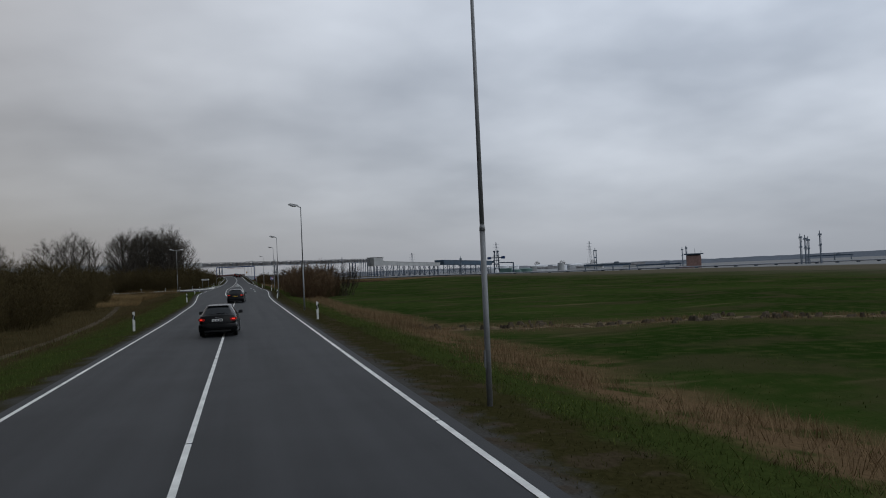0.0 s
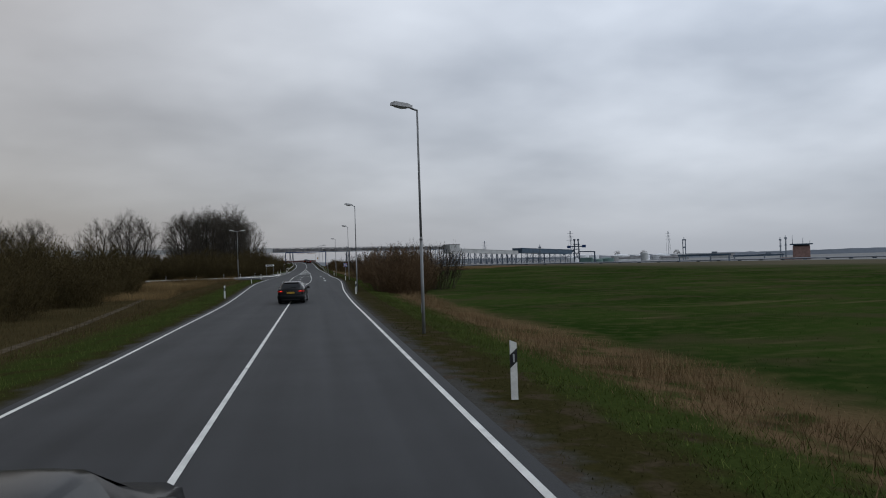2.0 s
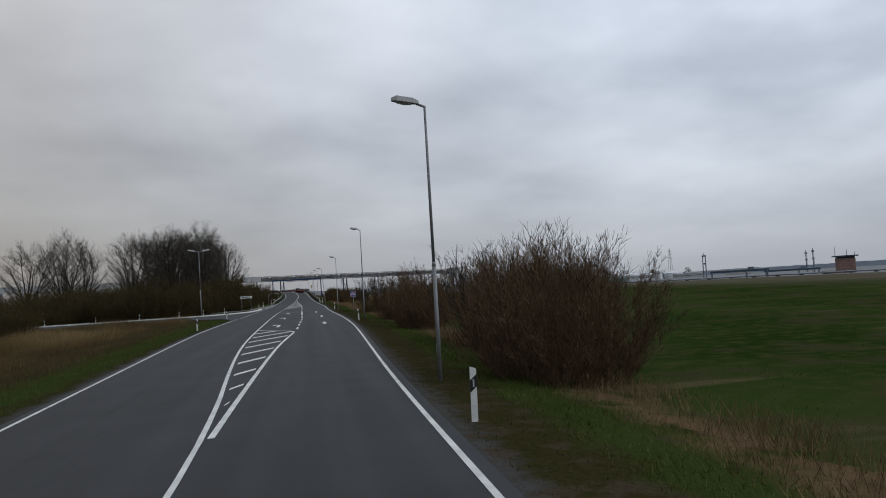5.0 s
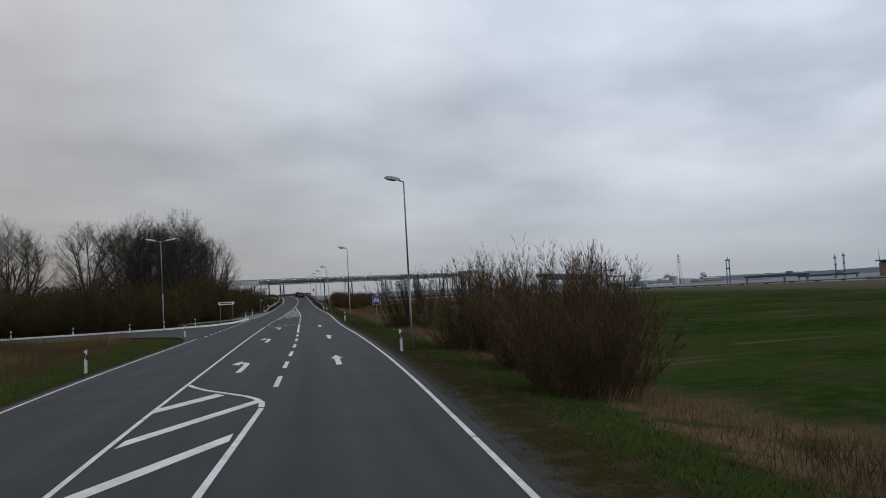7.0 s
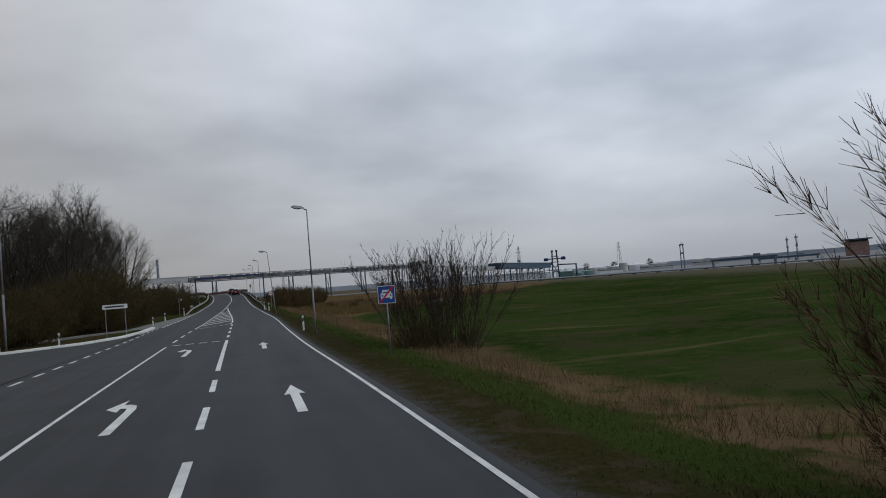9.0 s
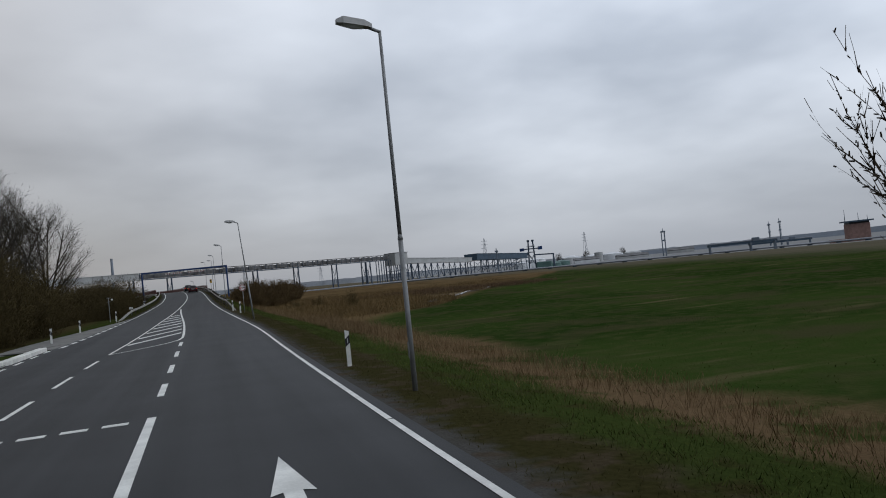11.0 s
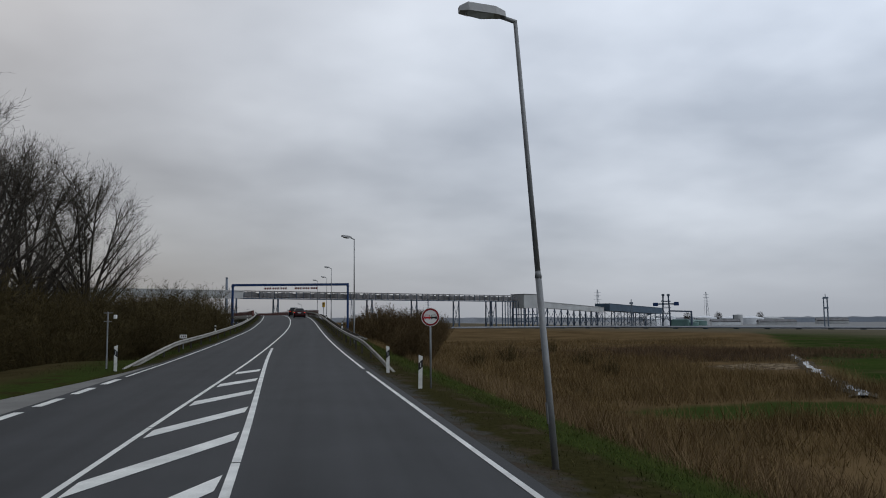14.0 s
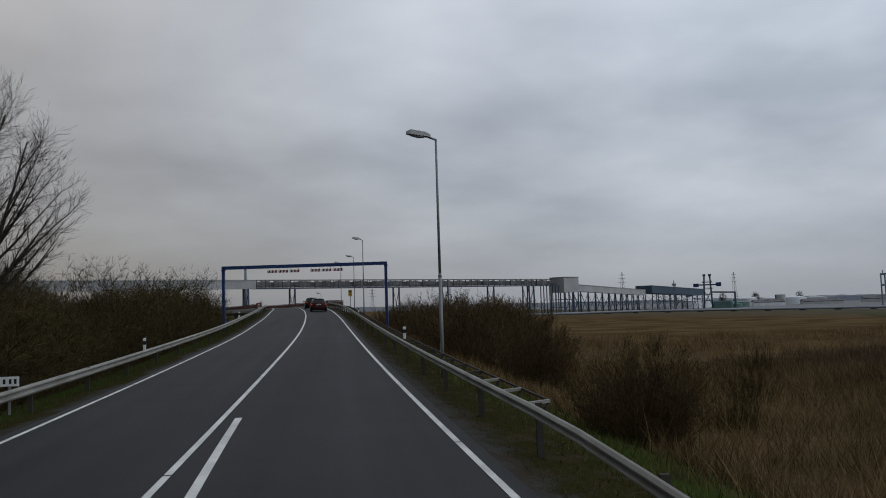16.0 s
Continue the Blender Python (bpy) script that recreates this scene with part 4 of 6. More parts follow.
def conveyor(a, b, za, zb, ground, name, label, mat, h=2.8, w=3.2, bays=20, legs=6, roof=None, truss=True, stands=None):
    """A covered conveyor gallery on steel trestles from a to b."""
    a, b = Vector((*a, za)), Vector((*b, zb))
    g = base_of(name, pose(0, 0, 0), label, "conveyor")
    d = b - a
    side = Vector((-d.y, d.x, 0)).normalized()
    if truss:
        part("floor", Form().beam(a + Vector((0, 0, -h + 0.15)), b + Vector((0, 0, -h + 0.15)), w, 0.3), GREY_STEEL, g)
        part("roof", Form().beam(a + Vector((0, 0, -0.08)), b + Vector((0, 0, -0.08)), w + 0.3, 0.16), mat, g)
        part("belt_housing", Form().beam(a + Vector((0, 0, -h * 0.55)), b + Vector((0, 0, -h * 0.55)), w * 0.7, h * 0.55), mat, g)
        for i in range(bays + 1):
            p = a + d * (i / bays)
            for s in (-1, 1):
                q = p + side * (s * w / 2)
                part("upright", Form().beam(q + Vector((0, 0, -h + 0.3)), q + Vector((0, 0, -0.16)), 0.22), GREY_STEEL, g)
        n = bays * 2
        for i in range(n):
            if i % 5 != 3:
                p, q = a + d * ((i + 0.06) / n) - side * (w / 2 + 0.04), a + d * ((i + 0.94) / n) - side * (w / 2 + 0.04)
                part("side_panel", Form().beam(p + Vector((0, 0, -h * 0.46)), q + Vector((0, 0, -h * 0.46)), 0.06, h * (0.62 if i % 3 else 0.5)), mat, g)
    else:
        part("gallery", Form().beam(a + Vector((0, 0, -h / 2)), b + Vector((0, 0, -h / 2)), w, h), mat, g)
        part("roof", Form().beam(a + Vector((0, 0, 0.08)), b + Vector((0, 0, 0.08)), w + 0.4, 0.2), roof or mat, g)
    if not truss and not stands:
        low = 0.55
        p, q = (Vector((e.x, e.y, ground + (e.z - h - ground) * low)) for e in (a + d * (0.5 / legs), b - d * (0.5 / legs)))
        part("tie_beam", Form().beam(p - side * w * 0.55, q - side * w * 0.55, 0.25).beam(p + side * w * 0.55, q + side * w * 0.55, 0.25), GREY_STEEL, g)
        for i in range(0, legs - 1, 2):
            p, q = a + d * ((i + 0.5) / legs) - side * w * 0.55, a + d * ((i + 1.5) / legs) - side * w * 0.55
            part("bay_brace", Form().beam(Vector((p.x, p.y, ground + 0.4)), Vector((q.x, q.y, q.z - h)), 0.16).beam(Vector((q.x, q.y, ground + 0.4)), Vector((p.x, p.y, p.z - h)), 0.16), GREY_STEEL, g)
    for t in stands or [(i + 0.5) / legs for i in range(legs)]:
        p = a + d * t
        top = p.z - h
        feet = []
        for s in (-1, 1):
            q = p + side * (s * w * 0.55)
            foot = Vector((q.x + side.x * s * 0.25, q.y + side.y * s * 0.25, ground))
            feet.append((q, foot))
            part("trestle_leg", Form().beam(foot, Vector((q.x, q.y, top)), 0.42), GREY_STEEL, g)
        part("cross_brace", Form().beam(feet[0][1] + Vector((0, 0, 0.5)), Vector((feet[1][0].x, feet[1][0].y, top - 0.5)), 0.13)
             .beam(feet[1][1] + Vector((0, 0, 0.5)), Vector((feet[0][0].x, feet[0][0].y, top - 0.5)), 0.16), GREY_STEEL, g)
    return g


conveyor((-23, 490.4), (90, 556), 12.9, 12.9, -1.8, "conveyor_gallery", "long grey covered conveyor gallery on blue-grey steel trestles", PANEL, bays=46,
         stands=[0.097, 0.400, 0.565, 0.735, 0.878, 0.898])
conveyor((-170, 405), (-23.2, 490.3), 12.7, 12.7, -1.8, "conveyor_gallery", "pale clad conveyor gallery on steel trestles", PALE_PANEL, h=2.5, truss=False, legs=8,
         stands=[0.12, 0.30, 0.48, 0.66, 0.84, 0.985])
conveyor((101, 566), (166, 647), 10.6, 8.6, -2.6, "conveyor_incline", "pale sloping conveyor gallery on steel trestles", PALE_PANEL, h=2.8, legs=11, truss=False)
conveyor((167, 648), (238, 730), 10.8, 9.1, -3.4, "loading_shed", "dark blue-green roofed loading conveyor on steel trestles", TEAL_ROOF, h=4.0, w=9.0, legs=9, truss=False)


def transfer_house():
    g = base_of("transfer_house", pose(96, 561, 0, 0, 0, 30), "pale metal-clad conveyor transfer house on steel legs", "industrial building")
    part("cladding", Form().box((0, 0, 10.4), (9.0, 8.0, 6.2), cut=0.1), PALE_PANEL, g)
    part("roof", Form().box((0, 0, 13.6), (9.4, 8.4, 0.2)), PANEL, g)
    for x in (-4.2, -1.4, 1.4, 4.2):
        for y in (-3.7, 3.7):
            part("leg", Form().box((x, y, 2.6), (0.4, 0.4, 9.4)), GREY_STEEL, g)
    for z in (1.2, 4.4):
        part("girder", Form().box((0, -3.7, z), (8.8, 0.25, 0.3)).box((0, 3.7, z), (8.8, 0.25, 0.3)), GREY_STEEL, g)
    for x in (-2.8, 0, 2.8):
        part("brace", Form().beam((x - 1.4, -3.7, -1.5), (x + 1.4, -3.7, 4.3), 0.15).beam((x + 1.4, -3.7, 1.3), (x - 1.4, -3.7, 7), 0.15), GREY_STEEL, g)
    for k in range(7):
        x = -16 + k * 1.7
        part("stair_post", Form().box((x, -2.0, 4.2), (0.3, 0.3, 12.2)), GREY_STEEL, g)


transfer_house()


def ship_loader(x, y):
    g = base_of("ship_loader", pose(x, y, -4, 0, 0, -30), "blue-grey steel loading crane with stacked platforms and boxes", "crane")
    for dx in (-1.6, 2.0):
        part("mast", Form().beam((dx * 1.5, 0, 0), (dx, 0, 22.4), 1.0), GREY_STEEL, g)
        part("mast_head", Form().box((dx, 0, 22.6), (1.9, 1.8, 1.5), cut=0.15), GREY_STEEL, g)
    for z in (5.5, 9.5, 13.4, 18.0):
        part("platform", Form().box((0.2, 0, z), (6.4, 3.0, 0.5)), GREY_STEEL, g)
        part("railing", Form().box((0.2, -1.5, z + 0.75), (6.4, 0.08, 0.12)), GREY_STEEL, g)
    part("cross_arm", Form().beam((-7.5, 0, 16.2), (6.5, 0, 16.2), 0.7, 0.9), GREY_STEEL, g)
    part("cabin", Form().box((-7.0, 0, 16.0), (3.4, 3.0, 2.4), cut=0.2), BLUE_STEEL, g)
    part("counterweight", Form().box((7.4, 0, 16.3), (3.4, 2.8, 2.6), cut=0.2), BLUE_STEEL, g)
    part("brace", Form().beam((-2.2, 0, 3), (2.4, 0, 12), 0.4).beam((2.8, 0, 3), (-1.8, 0, 12), 0.4), GREY_STEEL, g)
    part("boom", Form().beam((3, 0, 11.2), (18, 0, 10.6), 1.0, 1.0), GREY_STEEL, g)
    part("hanging_chute", Form().tube((17.4, 0, 10.6), (17.4, 0, 1.0), 0.6, 0.8, 8), GREY_STEEL, g)
    part("conveyor_hood", Form().beam((-13, 0, 9.0), (-2, 0, 12.5), 2.6, 1.8), TEAL_ROOF, g)
    part("housing", Form().box((9.5, 1.0, 2.6), (12, 7, 5.2), cut=0.6), GREEN_TANK, g, "low dull green machine housing")


ship_loader(250, 739)


def tank(x, y, r, h, mat, label, z=-4.5):
    t = base_of("storage_tank", pose(x, y, z), label, "tank", "tanks beyond the field")
    part("shell", Form().tube((0, 0, 0), (0, 0, h), r, r, 28, False), mat, t, smooth=True)
    part("roof", Form().tube((0, 0, h), (0, 0, h + r * 0.16), r, r * 0.05, 28), mat, t)
    part("ladder", Form().box((-r - 0.2, -0.5, h / 2), (0.3, 0.8, h)), GREY_STEEL, t)


for x, y, r, h, m, l in ((300, 790, 8, 6, GREEN_TANK, "low green storage tank beyond the field"), (275, 752, 6, 5, GREEN_TANK, "low green storage tank beyond the field"),
                         (345, 860, 10, 10, WHITE_TANK, "white storage tank beyond the field"), (375, 870, 9, 9, WHITE_TANK, "white storage tank beyond the field"),
                         (330, 835, 6, 9, PALE_PANEL, "pale storage tank beyond the field"), (405, 885, 11, 9, WHITE_TANK, "white storage tank beyond the field"), (300, 850, 7, 11, PALE_PANEL, "pale storage tank beyond the field"),
                         (440, 905, 10, 8, PALE_PANEL, "pale storage tank beyond the field"), (268, 800, 7, 9, WHITE_TANK, "white storage tank beyond the field"), (284, 815, 6, 12, WHITE_TANK, "white storage tank beyond the field"), (318, 880, 8, 12, WHITE_TANK, "white storage tank beyond the field"), (362, 835, 4, 13, PALE_PANEL, "pale storage tank beyond the field")):
    tank(x, y, r, h * 0.68, m, l)


def shed(x, y, sx, sy, h, mat, label, turn=0, z=-4.5):
    s = base_of("works_shed", pose(x, y, z, 0, 0, turn), label, "shed", "sheds beyond the field")
    part("wall", Form().box((0, 0, h / 2), (sx, sy, h)), mat, s)
    k = sy / 2 + 0.3
    part("roof", Form().add([(i * (sx / 2 + 0.3), j, h + (0.16 * sy if j == 0 else 0)) for i in (-1, 1) for j in (-k, 0, k)], [(0, 1, 4, 3), (1, 2, 5, 4), (0, 3, 5, 2), (0, 2, 1), (3, 4, 5)]), PANEL, s)
    part("door", Form().box((-sx * 0.28, -sy / 2 - 0.05, h * 0.36), (sx * 0.12, 0.1, h * 0.72)), mat, s)
    part("eaves_band", Form().box((0, -sy / 2 - 0.04, h - 0.35), (sx, 0.08, 0.5)), PANEL, s)


shed(330, 800, 22, 12, 3.6, WHITE_TANK, "pale metal shed beyond the field", -20)
shed(395, 830, 30, 12, 2.8, PALE_PANEL, "pale metal shed beyond the field", -20)
shed(470, 860, 26, 14, 3.4, PALE_PANEL, "pale metal shed beyond the field", -30)


def control_tower():
    g = base_of("brick_tower", pose(303, 470, -4.6, 0, 0, -30), "square red-brick tower with an overhanging dark flat roof", "tower")
    part("wall", Form().box((0, 0, 4.6), (9.4, 8.4, 9.2), cut=0.1), BRICK, g)
    part("roof_slab", Form().box((0, 0, 10.4), (12.4, 11.0, 0.7), cut=0.1), TEAL_ROOF, g)
    part("window_band", Form().box((0, 0, 9.6), (9.0, 8.0, 0.9)), BLACK_BAND, g)
    part("annex", Form().box((-8.4, 0, 1.2), (7.4, 7, 2.4)), BRICK, g)
    for x, h in ((-5, 5.5), (1, 3.5), (5, 2)):
        part("mast", Form().tube((x, 0, 10.8), (x, 0, 10.8 + h), 0.16, 0.08, 6), GREY_STEEL, g)


control_tower()


def stack(x, y, h, twin, z=-4.5):
    g = base_of("flare_stack", pose(x, y, z, 0, 0, -25), "slender steel stack with ladder platforms", "stack", "stacks beyond the field")
    for dx in ((-1.1, 1.1) if twin else (0,)):
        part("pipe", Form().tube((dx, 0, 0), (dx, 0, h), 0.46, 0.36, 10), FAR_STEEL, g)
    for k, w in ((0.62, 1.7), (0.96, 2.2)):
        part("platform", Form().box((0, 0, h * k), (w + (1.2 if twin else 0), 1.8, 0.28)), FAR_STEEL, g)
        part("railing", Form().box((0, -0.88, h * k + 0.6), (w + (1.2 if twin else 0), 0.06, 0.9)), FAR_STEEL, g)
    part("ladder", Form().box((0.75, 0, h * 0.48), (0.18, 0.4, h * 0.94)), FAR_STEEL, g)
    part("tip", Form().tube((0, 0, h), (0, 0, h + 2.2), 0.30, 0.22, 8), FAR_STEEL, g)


stack(324, 666, 19, True)
stack(413, 660, 16.5, 0)
stack(403, 637, 17.5, 0)
stack(190, 660, 16, 0)
for x, h in ((349, 18), (352.5, 17), (354.8, 16), (364, 19.5)):
    stack(x, 420, h, 0)


def pipe_portal(x, y, turn, length, h, z):
    g = base_of("pipe_portal", pose(x, y, z, 0, 0, turn), "blue steel pipe portal frame at the field's far edge", "pipe rack", "pipe portals")
    part("top_girder", Form().box((length / 2, 0, h - 0.6), (length, 2.2, 1.0)), TEAL_ROOF, g)
    for k in (0.03, 0.62, 0.97):
        for s in (-0.9, 0.9):
            part("leg", Form().box((length * k, s, h / 2 - 0.6), (0.7, 0.5, h)), FAR_STEEL, g)
    part("valve_box", Form().box((length * 0.7, 0, h + 0.7), (3.2, 2, 1.6), cut=0.2), FAR_STEEL, g)
    part("pipe", Form().tube((0, 0.5, h + 0.1), (length, 0.5, h + 0.1), 0.3, 0.3, 8), PIPE, g)


pipe_portal(225, 480, -24, 31, 5.8, -4.4)
pipe_portal(300, 545, -30, 34, 4.2, -4.4)
pipe_portal(520, 620, -35, 40, 5.2, -4.6)


def pipeline(points):
    g = base_of("pipeline", pose(0, 0, 0), "long pale lagged pipeline on low concrete supports", "pipeline")
    path = []
    for (a, b) in zip(points[:-1], points[1:]):
        a, b = Vector(a), Vector(b)
        n = max(1, int((b - a).length / 12))
        path += [a + (b - a) * (i / n) for i in range(n)]
    path.append(Vector(points[-1]))
    for o, r in ((0.0, 0.45), (1.1, 0.35)):
        ring = [(o + r * math.cos(i * math.pi / 4), r * math.sin(i * math.pi / 4)) for i in range(8)]
        part("pipe", Form().sweep(ring, path), PIPE, g, smooth=True)
    for p in path:
        part("support", Form().box((p.x, p.y, p.z - 0.95), (1.6, 1.6, 1.5)), GREY_STEEL, g)


pipeline([(22, 528, -0.9), (120, 545, -1.2), (235, 500, -2.5), (330, 440, -3.0), (470, 380, -3.3), (700, 300, -3.4)])


def pylon(x, y, h, z=-5):
    g = base_of("power_pylon", pose(x, y, z, 0, 0, 20), "distant grey lattice power pylon", "pylon", "far pylons")
    f = Form()
    n, w = 7, h * 0.075
    for i in range(n):
        a, b = i / n, (i + 1) / n
        wa, wb = w * (1 - 0.88 * a), w * (1 - 0.88 * b)
        # bars kept thin to stand for the haze that makes far pylons faint
        for sx, sy in ((-1, -1), (1, -1), (1, 1), (-1, 1)):
            f.beam((sx * wa, sy * wa, h * a), (sx * wb, sy * wb, h * b), h * 0.007)
        f.beam((-wa, -wa, h * a), (wb, -wb, h * b), h * 0.004).beam((wa, -wa, h * a), (-wb, -wb, h * b), h * 0.004)
    part("tower", f, HAZE_GREY, g)
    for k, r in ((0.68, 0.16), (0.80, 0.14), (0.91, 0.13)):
        part("cross_arm", Form().beam((-h * r, 0, h * k), (h * r, 0, h * k), h * 0.008), HAZE_GREY, g)


for x, y, h in ((897, 1878, 66), (330, 1500, 44), (652, 1927, 74), (60, 1450, 40), (190, 1500, 40), (1600, 1400, 46)):
    pylon(x, y, h)


def far_chimney(x, y, h):
    g = base_of("far_chimney", pose(x, y, -2), "distant concrete power station chimney, painted haze grey", "chimney")
    part("shaft", Form().tube((0, 0, 0), (0, 0, h), 4.2, 2.7, 20), HAZE_GREY, g, smooth=True)
    part("rim", Form().tube((0, 0, h), (0, 0, h + 1.5), 3.1, 3.1, 20), HAZE_GREY, g)


far_chimney(-214, 2194, 112)


def ridge(points, mat, label, thick=30, rough=1.5, name="backdrop", seed=3):
    """A low far ridge of uneven height."""
    rng = random.Random(seed)
    v, f = [], []
    for (x0, y0, z0), (x1, y1, z1) in zip(points[:-1], points[1:]):
        n = max(2, int(math.hypot(x1 - x0, y1 - y0) / 14))
        for i in range(n):
            t = i / n
            x, y, z = x0 + (x1 - x0) * t, y0 + (y1 - y0) * t, z0 + (z1 - z0) * t + rng.uniform(-rough, rough)
            r = math.hypot(x, y - 150)
            ox, oy = x / r * thick, (y - 150) / r * thick
            v += [(x, y, -9), (x + ox * 0.2, y + oy * 0.2, z), (x + ox, y + oy, -9)]
    f = [(i * 3 + j, (i + 1) * 3 + j, (i + 1) * 3 + j + 1, i * 3 + j + 1)[::-1] for i in range(len(v) // 3 - 1) for j in range(2)]
    tagged(part(name, Form().add(v, f), mat), label, "backdrop", kind="structure")


ridge([(470, 1150, 0.0), (640, 1000, 1.0), (820, 820, 3.0), (1000, 560, 5.0), (1080, 300, 6.0), (1100, 0, 7.0)], HAZE_GREY, "long wooded dike in the distance, painted haze blue-grey", 60, 0.25)
ridge([(-1500, 300, 14), (-1200, 1100, 13), (-500, 1500, 10), (0, 1600, 7), (500, 1550, 3.5), (1000, 1500, 1.5), (1500, 1100, 2), (1700, 400, 3), (1600, -600, 4)], HAZED_WOOD, "far hazy line of woods on the horizon", 120, 0.9, seed=5)


def signal_box(x, y, z):
    s = base_of("signal_box", pose(x, y, z), "small yellow signal box on a thin post", "signal")
    part("housing", Form().box((0, -0.1, 2.35), (0.42, 0.26, 0.75), cut=0.05), SIGNAL_YELLOW, s)
    part("post", Form().tube((0, 0.05, -0.1), (0, 0.05, 2.7), 0.04, 0.04, 8), GALV, s)
    part("lens", Form().tube((0, -0.235, 2.5), (0, -0.26, 2.5), 0.10, 0.10, 12), SIGN_BLACK, s)


SIGNAL_YELLOW = material("signal_yellow", (0.42, 0.25, 0.02), 0.5, 0.15, 3, 20, 0.0)
signal_box(2.75, 341, float(ground_z(2.75, 341)))

# bare foot track on the left bank
track = [(-9.0, 20), (-9.2, 37), (-9.1, 46), (-10.0, 60), (-11.5, 78), (-14.0, 100), (-17.0, 124), (-19.5, 145), (-20.5, 168), (-20.5, 183)]
pts = []
for (a, b), (c, d) in zip(track[:-1], track[1:]):
    n = int((d - b) / 1.5) + 1
    pts += [(a + (c - a) * i / n, b + (d - b) * i / n) for i in range(n)]
tagged(part("foot_track", Form().sweep([(-0.28, 0.035), (0.28, 0.035)], [(x, y, float(ground_z(x, y))) for x, y in pts], closed=False), SOIL), "narrow worn earth track across the bank", "path", kind="structure")


def ditch(points, w):
    """A narrow water-filled ditch with earth banks."""
    rnd, pts = random.Random(8), []
    for (a, b), (c, d) in zip(points[:-1], points[1:]):
        n = int(math.hypot(c - a, d - b) / 1.4) + 1
        pts += [(a + (c - a) * i / n + rnd.uniform(-0.22, 0.22), b + (d - b) * i / n) for i in range(n)]
    path = [(x, y, float(ground_z(x, y))) for x, y in pts]
    tagged(part("ditch_bank", Form().sweep([(-w, 0.02), (-w * 0.5, 0.09), (w * 0.5, 0.09), (w, 0.02)], path, closed=False), SOIL), "bare earth bank of a narrow ditch", "ditch", kind="structure")
    water = Form()
    for i, (p, q) in enumerate(zip(path[:-1], path[1:])):
        if rnd.random() < 0.14:
            continue
        k = w * rnd.uniform(0.24, 0.48)
        water.sweep([(-k, 0.105), (k, 0.105)], [p, q], closed=False)
    tagged(part("water", water, WATER), "still water in a narrow field ditch", "water", kind="structure")


ditch([(22.9, 248.6), (26.5, 255.5), (31.0, 263.2), (36.0, 271.6), (41.8, 281.6)], 0.52)

def clods(seed, n):
    """Lumps of dug earth along the shallow ditch in the meadow."""
    rng, form = random.Random(seed), Form()
    for _ in range(n):
        x = 9.5 + 42 * rng.random() ** 1.2
        y = 45.3 - 0.40 * x + rng.gauss(0, 0.9)
        z, r, h = float(ground_z(x, y)), rng.uniform(0.10, 0.34), rng.uniform(0.08, 0.24)
        low = [(x + r * math.cos(a) * rng.uniform(0.7, 1.2), y + 0.7 * r * math.sin(a) * rng.uniform(0.7, 1.2), z - 0.03) for a in (0, 1.05, 2.1, 3.14, 4.2, 5.25)]
        top = [(x + (p[0] - x) * 0.55, y + (p[1] - y) * 0.55, z + h * rng.uniform(0.7, 1.1)) for p in low]
        form.add(low + top, [(i, (i + 1) % 6, 6 + (i + 1) % 6, 6 + i) for i in range(6)] + [(6, 7, 8, 9, 10, 11)])
    tagged(part("earth_clods", form, SOIL), "dark lumps of dug earth along a ditch", "soil", kind="stuff")


clods(4, 150)

# ---------- cars ----------


def paint_material(name, base, rough=0.20):
    m = material(name, base, rough, 0.12, 2.0, 300, 0.0, spec=0.15)
    m.node_tree.nodes["Principled BSDF"].inputs["Coat Weight"].default_value = 0.0
    return m


def lit_material(name, colour, strength):
    m = material(name, colour, 0.25, 0.1, 8, 60, 0.0, spec=0.5)
    b = m.node_tree.nodes["Principled BSDF"]
    b.inputs["Emission Color"].default_value, b.inputs["Emission Strength"].default_value = (*colour, 1), strength
    return m


CAR_BLACK = paint_material("black_car_paint", (0.0035, 0.0040, 0.0042))
CAR_GREY = paint_material("dark_grey_car_paint", (0.0060, 0.0066, 0.0072))
CAR_RED = paint_material("dark_red_car_paint", (0.030, 0.005, 0.006))
CAR_GLASS = material("dark_car_glass", (0.010, 0.012, 0.013), 0.06, 0.1, 2, 50, 0.0, spec=0.30)
TYRE = material("tyre_rubber", (0.016, 0.016, 0.016), 0.85, 0.2, 8, 60, 0.2)
RIM = material("alloy_rim", (0.28, 0.28, 0.29), 0.4, 0.2, 8, 60, 0.0, metal=0.7)
TRIM = material("black_trim", (0.006, 0.006, 0.006), 0.6, 0.2, 5, 60, 0.05)
CHROME = material("chrome", (0.42, 0.42, 0.42), 0.2, 0.05, 5, 60, 0.0, metal=1.0)
TAIL = lit_material("lit_tail_lamp", (0.30, 0.010, 0.010), 0.10)
GLOW = lit_material("brake_glow", (1.0, 0.045, 0.025), 0.9)
TAIL_DIM = lit_material("tail_lamp", (0.38, 0.016, 0.012), 0.15)
PLATE_WHITE = material("white_number_plate", (0.62, 0.62, 0.60), 0.5, 0.1, 5, 60, 0.0)
PLATE_YELLOW = material("yellow_number_plate", (0.60, 0.36, 0.03), 0.5, 0.1, 5, 60, 0.0)

